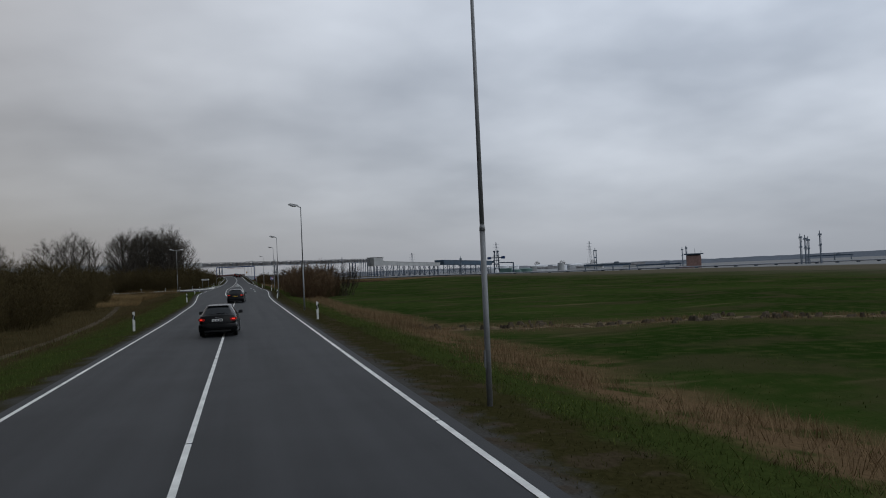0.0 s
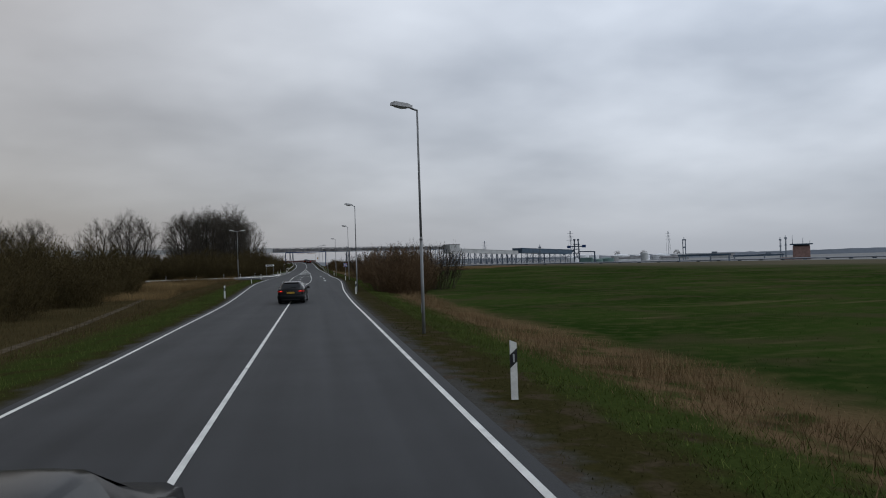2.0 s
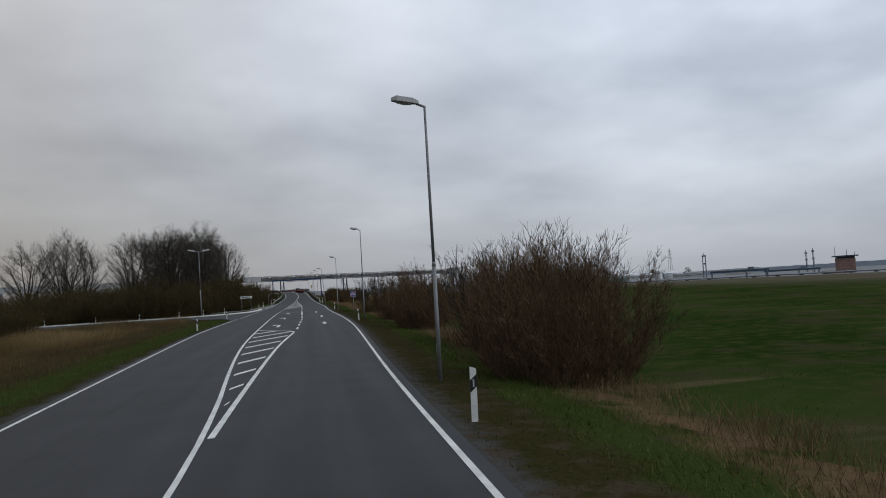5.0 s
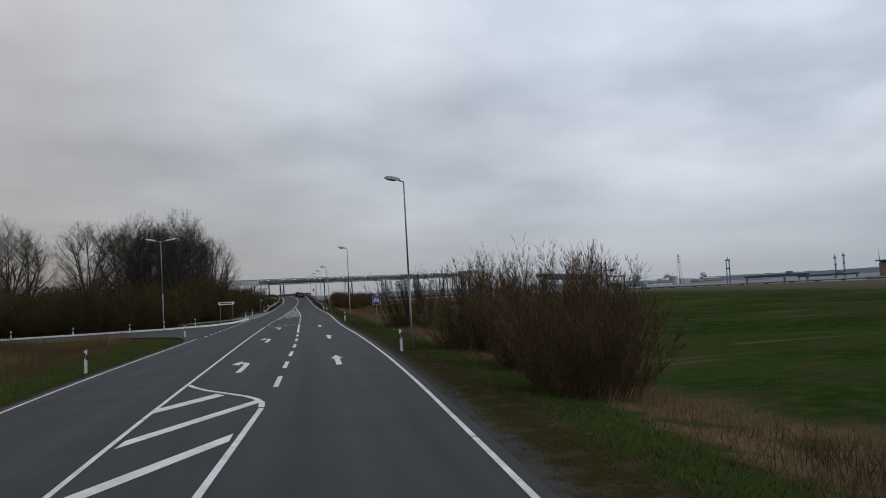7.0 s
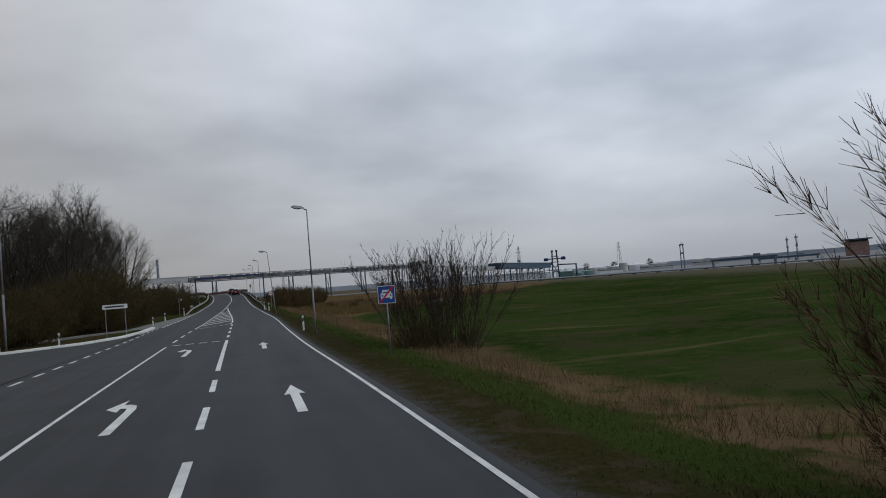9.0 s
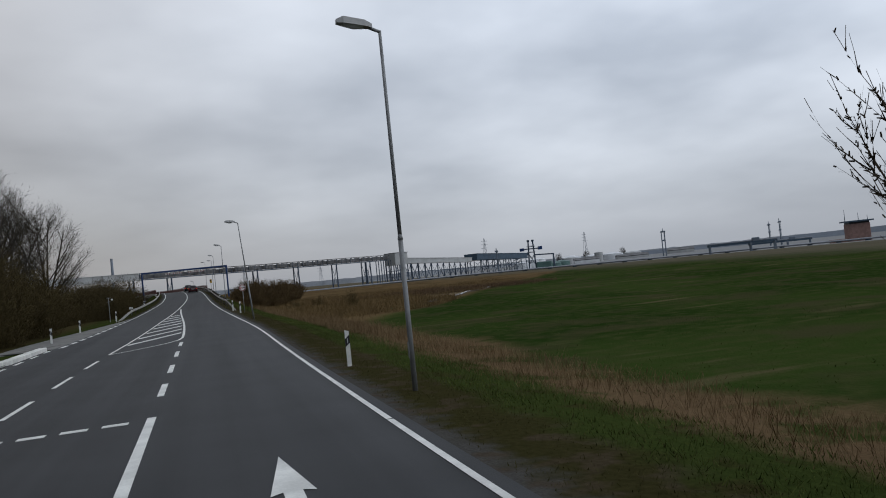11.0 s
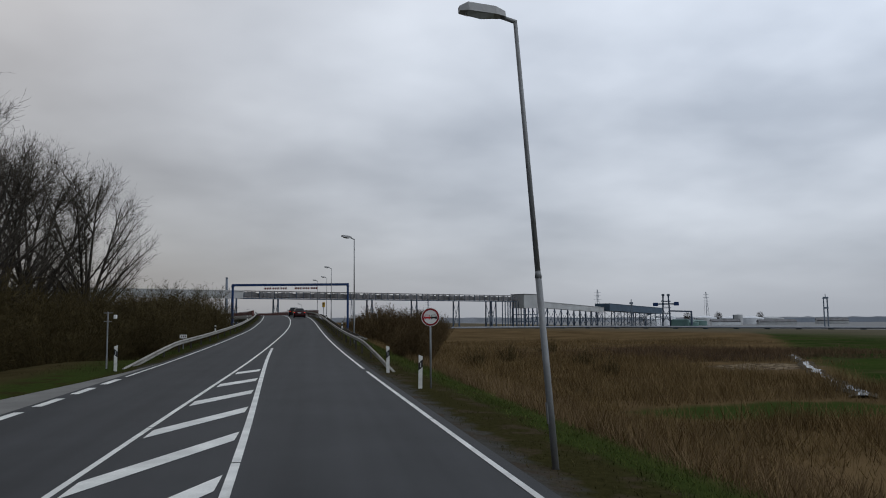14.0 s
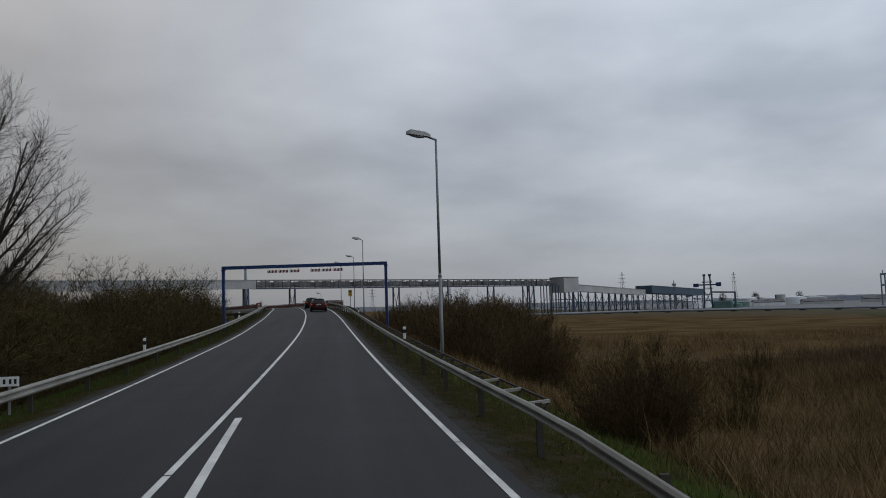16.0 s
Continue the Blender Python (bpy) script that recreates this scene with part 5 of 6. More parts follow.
CAR_SHAPES = {
    # stations: y, half width at the sill line, belt height, top height, half width of the roof edge
    "hatch": [(0.00, 0.70, 0.93, 0.94, 0.62), (0.06, 0.80, 0.95, 0.97, 0.62), (0.16, 0.845, 0.955, 1.02, 0.62), (0.42, 0.87, 0.955, 1.21, 0.59), (0.62, 0.878, 0.95, 1.335, 0.56), (0.80, 0.882, 0.945, 1.375, 0.555),
              (1.20, 0.884, 0.94, 1.41, 0.56), (1.65, 0.884, 0.93, 1.42, 0.565), (2.10, 0.882, 0.92, 1.395, 0.56), (2.40, 0.88, 0.915, 1.33, 0.56), (2.80, 0.875, 0.91, 1.12, 0.60),
              (3.10, 0.87, 0.90, 0.965, 0.66), (3.40, 0.86, 0.85, 0.90, 0.66), (3.80, 0.83, 0.76, 0.82, 0.62), (4.08, 0.74, 0.66, 0.70, 0.52), (4.22, 0.58, 0.56, 0.58, 0.40)],
    "estate": [(0.00, 0.72, 0.96, 0.97, 0.64), (0.06, 0.82, 0.98, 1.00, 0.64), (0.15, 0.86, 0.985, 1.06, 0.64), (0.34, 0.885, 0.985, 1.24, 0.61), (0.50, 0.895, 0.98, 1.37, 0.585), (0.70, 0.90, 0.975, 1.42, 0.58),
               (1.30, 0.902, 0.96, 1.46, 0.59), (1.95, 0.902, 0.94, 1.47, 0.59), (2.45, 0.90, 0.93, 1.44, 0.58), (2.75, 0.898, 0.925, 1.36, 0.58), (3.15, 0.89, 0.92, 1.14, 0.62),
               (3.45, 0.885, 0.91, 0.98, 0.68), (3.75, 0.87, 0.86, 0.92, 0.68), (4.15, 0.84, 0.77, 0.83, 0.63), (4.42, 0.75, 0.67, 0.71, 0.52), (4.57, 0.60, 0.57, 0.59, 0.40)],
}


def section(st):
    y, w, belt, top, roof = st
    k = max(0.0, min(1.0, (top - belt) / 0.35))
    shoulder = w * 0.955
    edge = shoulder + (roof + 0.03 - shoulder) * k if k > 0 else shoulder
    edge = min(edge, max(roof + 0.03, 0.3)) if k > 0.2 else edge * (1 - 0.04)
    e = max(top - 0.05, belt + 0.004)
    q = [(w * 0.86, 0.20), (w * 0.97, 0.27), (w, 0.44), (w * 1.0, 0.62), (w * 0.99, belt - 0.13), (shoulder, belt), (edge, e), (edge - 0.07, max(top - 0.012, e + 0.002)), (edge * 0.5, top + 0.008), (0, top + 0.012)]
    return [(a, y, b) for a, b in q]


def car(kind, paint, m, label, plate, lamps_lit=True):
    st = CAR_SHAPES[kind]
    c = base_of("car", m, label, "car", "cars on the road")
    rows = []
    for s in st:
        half = section(s)
        rows.append(half + [(-a, y, b) for a, y, b in half[-2::-1]])
    n = len(rows[0])
    v = [p for r in rows for p in r]
    f = [(i * n + j, i * n + j + 1, (i + 1) * n + j + 1, (i + 1) * n + j) for i in range(len(rows) - 1) for j in range(n - 1)]
    f += [tuple(range(n - 1, -1, -1)), tuple(range(len(v) - n, len(v)))]
    f += [(i * n, (i + 1) * n, (i + 1) * n + n - 1, i * n + n - 1) for i in range(len(rows) - 1)]
    body = part("body", Form().add(v, f), paint, c, smooth=True)
    ys = [s[0] for s in st]
    top = lambda y: float(np.interp(y, ys, [section(s)[9][2] for s in st]))
    belt = lambda y: np.array([np.interp(y, ys, [section(s)[5][i] for s in st]) for i in (0, 2)])
    edge = lambda y: np.array([np.interp(y, ys, [section(s)[6][i] for s in st]) for i in (0, 2)])
    est = kind == "estate"
    # rear window, windscreen
    def pane(y0, y1, w0, w1, name):
        rowsp = []
        for i in range(7):
            y = y0 + (y1 - y0) * i / 6
            w = w0 + (w1 - w0) * i / 6
            rowsp += [(w * t, y - 0.004 * (1 if y0 < 1 else -1), top(y) + 0.008 - 0.02 * t * t) for t in np.linspace(-1, 1, 7)]
        part(name, Form().add(rowsp, [(i * 7 + j, i * 7 + j + 1, i * 7 + j + 8, i * 7 + j + 7) for i in range(6) for j in range(6)]), CAR_GLASS, c, "dark tinted window", smooth=True)
    r0, r1 = (0.13, 0.50) if est else (0.15, 0.60)
    w0, w1 = (3.38, 2.80) if est else (3.02, 2.45)
    pane(r0, r1, 0.57, 0.50, "rear_window")
    pane(w0, w1, 0.62, 0.50, "windscreen")
    part("wiper", Form().beam((-0.05, r0 + 0.01, top(r0 + 0.01) + 0.02), (0.34, r0 + 0.035, top(r0 + 0.035) + 0.02), 0.018, 0.016), TRIM, c)
    spl = r1 + 0.03
    part("roof_spoiler", Form().box((0, spl + 0.06, top(spl + 0.1) + 0.004), (1.00, 0.26, 0.022), cut=0.010), paint, c)
    # side windows
    spans = ((0.62, 1.0), (1.06, 1.92), (1.98, 2.72)) if est else ((0.78, 1.28), (1.36, 2.36))
    for s in (-1, 1):
        for y0, y1 in spans:
            g = []
            for i in range(5):
                y = y0 + (y1 - y0) * i / 4
                b, e = belt(y), edge(y)
                for t in (0.06, 0.5, 0.92):
                    q = b + (e - b) * t
                    g.append((s * (q[0] + 0.007), y, q[1] + 0.002))
            part("side_window", Form().add(g, [(i * 3 + j, i * 3 + j + 1, i * 3 + j + 4, i * 3 + j + 3) for i in range(4) for j in range(2)]), CAR_GLASS, c, "dark tinted window", smooth=True)
        # tail lamps wrap round the corner
        z0, z1 = (0.78, 0.90) if est else (0.72, 0.86)
        xin = 0.50 if est else 0.60
        lamp = Form()
        ring = [(xin, -0.012, z0 + 0.02), (0.70, 0.0, z0), (0.84, 0.075, z0), (0.905, 0.26, z0 + 0.05), (0.900, 0.26, z1 - 0.02), (0.845, 0.075, z1), (0.72, 0.0, z1), (xin, -0.012, z1 - 0.03)]
        lamp.add([(s * a, b - 0.008, d) for a, b, d in ring] + [(s * a * 0.9, b + 0.08, d) for a, b, d in ring], [(0, 1, 6, 7), (1, 2, 5, 6), (2, 3, 4, 5)] + [(i, (i + 1) % 8, 8 + (i + 1) % 8, 8 + i) for i in range(8)])
        part("tail_lamp", lamp, TAIL if lamps_lit else TAIL_DIM, c, "lit red tail lamp", smooth=False)
        part("lamp_glow", Form().box((s * (xin + 0.15), -0.022, (z0 + z1) / 2 + 0.01), (0.12, 0.012, 0.045), cut=0.004), GLOW, c, "glowing brake light")
        ym = 2.52 if not est else 2.88
        part("mirror", Form().box((s * 0.98, ym, 1.0), (0.20, 0.11, 0.15), cut=0.03).box((s * 0.88, ym + 0.02, 0.96), (0.10, 0.06, 0.05)), TRIM, c)
        for hy in (1.45, 2.1) if est else (1.55,):
            part("door_handle", Form().box((s * 0.885, hy, 0.80), (0.03, 0.18, 0.028), cut=0.008), paint, c)
        part("sill", Form().box((s * 0.80, 2.15, 0.20), (0.16, 2.2, 0.10), cut=0.03), TRIM, c)
        if est:
            part("roof_rail", Form().sweep([(-0.02, -0.012), (0.02, -0.012), (0.014, 0.02), (-0.014, 0.02)], [(s * 0.585, 0.62, 1.385), (s * 0.59, 0.75, 1.435), (s * 0.595, 1.1, 1.462), (s * 0.60, 1.6, 1.478), (s * 0.60, 2.1, 1.475), (s * 0.59, 2.45, 1.43)]), CHROME, c)
        for wy in (0.74, 3.30) if not est else (0.80, 3.52):
            t = part("wheel", Form().tube((s * 0.68, wy, 0.315), (s * 0.70, wy, 0.315), 0.29, 0.315, 28).tube((s * 0.70, wy, 0.315), (s * 0.87, wy, 0.315), 0.315, 0.315, 28)
                     .tube((s * 0.87, wy, 0.315), (s * 0.893, wy, 0.315), 0.315, 0.285, 28), TYRE, c, smooth=False)
            hub = Form().tube((s * 0.880, wy, 0.315), (s * 0.897, wy, 0.315), 0.06, 0.05, 12)
            for k in range(5):
                a = 2 * math.pi * k / 5
                hub.beam((s * 0.895, wy, 0.315), (s * 0.895, wy + 0.21 * math.cos(a), 0.315 + 0.21 * math.sin(a)), 0.05, 0.02)
            for k in range(24):
                a, b = 2 * math.pi * k / 24, 2 * math.pi * (k + 1) / 24
                hub.beam((s * 0.896, wy + 0.215 * math.cos(a), 0.315 + 0.215 * math.sin(a)), (s * 0.896, wy + 0.215 * math.cos(b), 0.315 + 0.215 * math.sin(b)), 0.022, 0.02)
            part("rim", hub, RIM, t, "five-spoke alloy rim")
            arch = Form()
            for k in range(13):
                a, b = math.pi * k / 13, math.pi * (k + 1) / 13
                q = [(s * 0.8895, wy + r * math.cos(x), 0.315 + r * math.sin(x)) for r, x in ((0.318, a), (0.365, a), (0.365, b), (0.318, b))]
                arch.add(q, [(0, 1, 2, 3)])
            part("wheel_arch", arch, TRIM, c)
    # rear bumper, plate, badge
    bump = Form().sweep([(0.0, -0.20), (0.028, -0.18), (0.045, -0.04), (0.040, 0.10), (0.022, 0.17), (0.0, 0.19)], [(0.875, 0.50, 0.42), (0.86, 0.20, 0.42), (0.80, 0.06, 0.42), (0.66, -0.012, 0.42), (0.35, -0.032, 0.42), (0, -0.038, 0.42), (-0.35, -0.032, 0.42), (-0.66, -0.012, 0.42), (-0.80, 0.06, 0.42), (-0.86, 0.20, 0.42), (-0.875, 0.50, 0.42)][::-1])
    part("rear_bumper", bump, paint, c, smooth=True)
    part("bumper_insert", Form().sweep([(0.0, -0.045), (0.012, -0.03), (0.012, 0.03), (0.0, 0.045)], [(0.62, -0.045, 0.275), (0.35, -0.062, 0.275), (0, -0.068, 0.275), (-0.35, -0.062, 0.275), (-0.62, -0.045, 0.275)][::-1]), TRIM, c)
    pz = 0.76 if not est else 0.74
    pl = part("number_plate", Form().box((0, -0.022, pz), (0.50, 0.02, 0.105), cut=0.004), PLATE_WHITE if plate == "white" else PLATE_YELLOW, c)
    for k in (0, 1, 3, 4, 6, 7, 8):
        part("plate_bar", Form().box((-0.19 + k * 0.048, -0.034, pz), (0.028, 0.003, 0.062)), SIGN_BLACK, pl)
    badge = Form()
    for k in range(4 if not est else 1):
        badge.box((-0.075 + k * 0.05 if not est else 0, -0.012, pz + 0.115), (0.035, 0.012, 0.045 if not est else 0.07))
    part("badge", badge, CHROME, c)
    part("exhaust", Form().tube((-0.42, -0.06, 0.25), (-0.42, 0.25, 0.26), 0.035, 0.035, 10), CHROME, c)
    part("hatch_seam", Form().box((0, -0.004, 0.615), (1.34, 0.012, 0.012)), TRIM, c)
    part("aerial", Form().tube((0, 0.85 if not est else 0.9, top(0.9)), (0, 0.72, top(0.9) + 0.18), 0.008, 0.004, 6), TRIM, c)
    part("underbody", Form().box((0, 2.1, 0.20), (1.45, 3.6, 0.12)), TRIM, c)
    return c


car("hatch", CAR_BLACK, pose(-0.22, 34.0, 0.012, 0, 0, -2.0) @ Matrix.Diagonal((0.87, 1, 0.93, 1)), "black three-door hatchback with lit tail lamps on the road", "white")
car("estate", CAR_GREY, pose(0.10, 79.6, 0.012, 0, 0, -3.0) @ Matrix.Diagonal((0.91, 1, 0.90, 1)), "dark grey estate car with roof rails and yellow plate", "yellow")
for kind, paint, x, y, turn, label in (("hatch", CAR_RED, -0.80, 336.0, 2.0, "dark red hatchback near the bridge crest"), ("estate", CAR_GREY, -1.95, 352.0, 3.0, "dark estate car ahead near the bridge crest")):
    rise = math.degrees(math.atan(float(road_z(y + 4) - road_z(y)) / 4))
    car(kind, paint, pose(x, y, float(road_z(y)) + 0.012, rise, 0, turn), label, "white" if kind == "hatch" else "yellow")

# ---------- bare shrubs and trees ----------


def prisms(segs, n=3):
    """Twig segments (rows of x0 y0 z0 x1 y1 z1 r0 r1) as thin prisms."""
    s = np.asarray(segs, float)
    a, b, r0, r1 = s[:, :3], s[:, 3:6], s[:, 6:7], s[:, 7:8]
    w = b - a
    w /= np.linalg.norm(w, axis=1, keepdims=True) + 1e-9
    ref = np.where(np.abs(w[:, 2:3]) > 0.9, [[1.0, 0, 0]], [[0, 0, 1.0]])
    u = np.cross(w, ref)
    u /= np.linalg.norm(u, axis=1, keepdims=True) + 1e-9
    t = np.cross(w, u)
    if n == 2:
        spin = np.random.default_rng(len(s)).uniform(0, math.pi, (len(s), 1))
        u = u * np.cos(spin) + t * np.sin(spin)
        v = np.stack([a - u * r0, a + u * r0, b + u * r1, b - u * r1], 1).reshape(-1, 3)
        return v, np.arange(len(s))[:, None] * 4 + np.array([[0, 1, 2, 3]])
    rings = []
    for p, r in ((a, r0), (b, r1)):
        for i in range(n):
            c = 2 * math.pi * i / n
            rings.append(p + r * (u * math.cos(c) + t * math.sin(c)))
    v = np.stack(rings, 1).reshape(-1, 3)
    k = np.arange(len(s))[:, None] * 2 * n
    f = np.concatenate([k + np.array([[i, (i + 1) % n, n + (i + 1) % n, n + i]]) for i in range(n)], 0)
    return v, f


def array_mesh(name, v, f, mat):
    d = bpy.data.meshes.new(name)
    m = f.shape[1]
    d.vertices.add(len(v))
    d.vertices.foreach_set("co", np.asarray(v, np.float32).ravel())
    d.loops.add(f.size)
    d.loops.foreach_set("vertex_index", f.astype(np.int32).ravel())
    d.polygons.add(len(f))
    d.polygons.foreach_set("loop_start", np.arange(0, f.size, m, dtype=np.int32))
    d.materials.append(mat)
    d.update(calc_edges=True)
    return d


def grow(rng, p, d, length, r, steps, bend, lift, out):
    """One branch as a bent chain of segments; returns its points and directions."""
    pts = [(p.copy(), d.copy(), r)]
    for i in range(steps):
        d = (d + rng.normal(0, bend, 3) + np.array([0, 0, lift])).astype(float)
        d /= np.linalg.norm(d)
        q = p + d * (length / steps)
        r2 = max(0.0036, r * (1 - 0.82 * (i + 1) / steps) if steps > 1 else r * 0.35)
        out.append((*p, *q, pts[-1][2], r2))
        p = q
        pts.append((p.copy(), d.copy(), r2))
    return pts


def branch_dir(rng, d, angle):
    axis = rng.normal(0, 1, 3)
    axis -= d * axis.dot(d)
    axis /= np.linalg.norm(axis) + 1e-9
    return d * math.cos(angle) + axis * math.sin(angle)


def shrub_mesh(seed, height, spread, stems, twigs, mat, thick=0.022, flare=0.5, fine=0.008, subs=3, sides=3, wild=1.0):
    """Stems and twigs of a leafless shrub with a rounded top."""
    rng = np.random.default_rng(seed)
    stem, segs = [], []
    for k in range(stems):
        a, f = rng.uniform(0, 2 * math.pi), math.sqrt(rng.uniform())
        r = spread * 0.36 * f
        p = np.array([r * math.cos(a), r * math.sin(a), -0.1])
        out = flare * f * rng.uniform(0.4, 1.1)
        d = np.array([math.cos(a) * out, math.sin(a) * out, 1.0])
        d /= np.linalg.norm(d)
        h = height * (rng.uniform(0.72, 1.0) if k % 3 else rng.uniform(0.30, 0.6)) * (1 - 0.38 * f * f)
        pts = grow(rng, p, d, h, thick * rng.uniform(0.7, 1.2), 6, 0.05 * wild, 0.035, stem)
        for _ in range(twigs):
            q, e, rr = pts[int(rng.integers(1, 7))]
            sub = grow(rng, q, branch_dir(rng, e, rng.uniform(0.2, 0.5) * wild), h * rng.uniform(0.12, 0.26), max(fine * 1.2, rr * 0.45), 3, 0.06 * wild, 0.10 / wild, segs)
            for _ in range(subs):
                q2, e2, r2 = sub[int(rng.integers(1, 4))]
                grow(rng, q2, branch_dir(rng, e2, rng.uniform(0.2, 0.55) * wild), h * rng.uniform(0.04, 0.10), fine, 1, 0.1, 0.1 / wild, segs)
    return array_mesh("stem_tangle", *prisms(stem, sides), mat), array_mesh("twig_crown", *prisms(segs, 2), mat)


def fan_shrub_mesh(seed, height, spread, mat):
    """Clumps of upright leaders that fan out and carry steep side shoots set with short budding spurs."""
    rng = np.random.default_rng(seed)
    stem, segs = [], []
    feet = 17
    for k in range(feet):
        a, f = 2.399963 * k + rng.uniform(-0.3, 0.3), math.sqrt((k + 0.4) / feet)
        foot = np.array([spread * 0.36 * f * math.cos(a), spread * 0.36 * f * math.sin(a), -0.1])
        tall = height * rng.uniform(0.88, 1.0) * (1 - 0.14 * f * f)
        for _ in range(5):
            b, t = rng.uniform(0, 2 * math.pi), rng.uniform(0.02, 0.46)
            d = np.array([math.cos(b) * math.sin(t) + 0.30 * f * math.cos(a), math.sin(b) * math.sin(t) + 0.30 * f * math.sin(a), math.cos(t)])
            h = tall * rng.uniform(0.70, 1.0)
            pts = grow(rng, foot + rng.normal(0, 0.12, 3) * (1, 1, 0), d / np.linalg.norm(d), h, rng.uniform(0.015, 0.025), 9, 0.035, 0.02, stem)
            shoots = []
            for i, (q, e, r) in enumerate(pts[3:9]):
                for _ in range(2 + i % 2):
                    shoots.append(grow(rng, q + e * rng.uniform(0, 0.4), branch_dir(rng, e, rng.uniform(0.30, 0.62)), h * rng.uniform(0.10, 0.30) * (1 - 0.05 * i), max(0.009, r * 0.45), 4, 0.05, 0.11, segs))
            for sh in shoots + [pts[3:]]:
                for q, e, r in sh[1:]:
                    for _ in range(3):
                        at = q - e * rng.uniform(0, 0.28)
                        segs.append((*at, *(at + branch_dir(rng, e, rng.uniform(0.4, 0.9)) * rng.uniform(0.03, 0.07)), 0.010, 0.007))
                        if rng.uniform() < 0.22:
                            grow(rng, at, branch_dir(rng, e, rng.uniform(0.25, 0.5)), rng.uniform(0.15, 0.42), 0.006, 2, 0.05, 0.10, segs)
    return array_mesh("stem_tangle", *prisms(stem, 4), mat), array_mesh("twig_crown", *prisms(segs, 2), mat)


def tree_mesh(seed, height, limbs, width):
    """A trunk that forks low; limbs sweep up from the leaders to a full rounded crown and carry laterals and twigs."""
    rng = np.random.default_rng(seed)
    wood, twig = [], []
    fork = height * rng.uniform(0.12, 0.17)
    root = np.array([0.05, 0.03, fork])
    wood.append((0, 0, -0.2, *root, 0.32, 0.25))
    leaders = []
    for k in range(5):
        a = 2 * math.pi * (k + rng.uniform(-0.2, 0.2)) / 5
        t = 0.05 if k == 0 else rng.uniform(0.24, 0.42)
        d = np.array([math.cos(a) * math.sin(t), math.sin(a) * math.sin(t), math.cos(t)])
        leaders.append(grow(rng, root, d, height * rng.uniform(0.66, 0.78), 0.24, 12, 0.045, 0.02, wood))
    for k in range(limbs):
        v = 0.985 - 1.35 * (k + 0.5) / limbs
        h, a = math.sqrt(max(0.0, 1 - v * v)), 2.399963 * k + rng.uniform(-0.3, 0.3)
        k_out = rng.uniform(0.80, 1.0)
        goal = np.array([width * h * math.cos(a) * k_out, width * h * math.sin(a) * k_out, height * (0.56 + 0.44 * v * (0.9 + 0.1 * k_out))])
        best = None
        for lead in leaders:
            for q, e, r in lead[:11]:
                flat = math.hypot(goal[0] - q[0], goal[1] - q[1])
                cost = abs(goal[2] - q[2] - 1.15 * flat) + 0.25 * flat
                if best is None or cost < best[0]:
                    best = (cost, q, r)
        q, r = best[1], best[2]
        way = goal - q
        ln = np.linalg.norm(way)
        d = way / ln - np.array([0, 0, 0.10])
        limb = grow(rng, q, d / np.linalg.norm(d), ln, min(0.13, max(0.065, r * 0.7)), 9, 0.035, 0.022, wood)
        for q1, e1, r1 in limb[2:]:
            for _ in range(3):
                b = grow(rng, q1, branch_dir(rng, e1, rng.uniform(0.4, 0.85)), height * rng.uniform(0.035, 0.085), max(0.020, r1 * 0.55), 3, 0.07, 0.06, twig)
                for i in range(5):
                    q2, e2, r2 = b[int(rng.integers(1, 4))]
                    c = grow(rng, q2, branch_dir(rng, e2, rng.uniform(0.3, 0.8)), height * rng.uniform(0.020, 0.042), 0.013, 1, 0.07, 0.08, twig)
                    grow(rng, c[1][0], branch_dir(rng, c[1][1], rng.uniform(0.2, 0.6)), height * rng.uniform(0.015, 0.03), 0.011, 1, 0.06, 0.06, twig)
    return array_mesh("trunk", *prisms(wood, 5), BARK), array_mesh("crown", *prisms(twig, 2), TWIG_TREE)


SHRUBS = {
    "brown": [shrub_mesh(s, 5.2, 6.0, 190, 22, TWIG_BROWN, 0.016, 0.80, 0.0058, 11, 3, 1.2) for s in (1, 2, 3)],
    "dark": [shrub_mesh(s, 5.2, 7.4, 150, 17, TWIG_DARK, 0.016, 0.85, 0.009, 9, 2, 1.9) for s in (4, 5, 6)],
    "bud": [fan_shrub_mesh(s, 6.0, 5.4, TWIG_BUD) for s in (7, 8)],
    "bank": [shrub_mesh(s, 5.2, 6.0, 190, 22, TWIG_BANK, 0.016, 0.80, 0.008, 10, 3, 1.35) for s in (14, 15)],
    "small": [shrub_mesh(s, 2.4, 2.8, 80, 11, TWIG_DARK, 0.013, 0.8, 0.008, 4) for s in (9, 10)],
}
LABELS = {"brown": "leafless brown willow shrub with dense upright twigs", "bank": "leafless olive-brown shrub on the embankment", "dark": "dark leafless thicket shrub with tangled twigs",
          "bud": "tall bare shrub with pale budding twigs by the verge", "small": "small bare brown bush among dry reeds"}
veg = random.Random(11)


def shrub(kind, x, y, scale=1.0, tall=1.0, group=""):
    stems, twigs = veg.choice(SHRUBS[kind])
    m = pose(x, y, float(ground_z(x, y)) - 0.05, 0, 0, veg.uniform(0, 360)) @ Matrix.Diagonal((scale, scale, scale * tall, 1))
    s = base_of("shrub", m, LABELS[kind], "shrub", group)
    tagged(part("stem_tangle", stems, None, s), kind="stuff")
    tagged(part("twig_crown", twigs, None, s), kind="stuff")
    return s


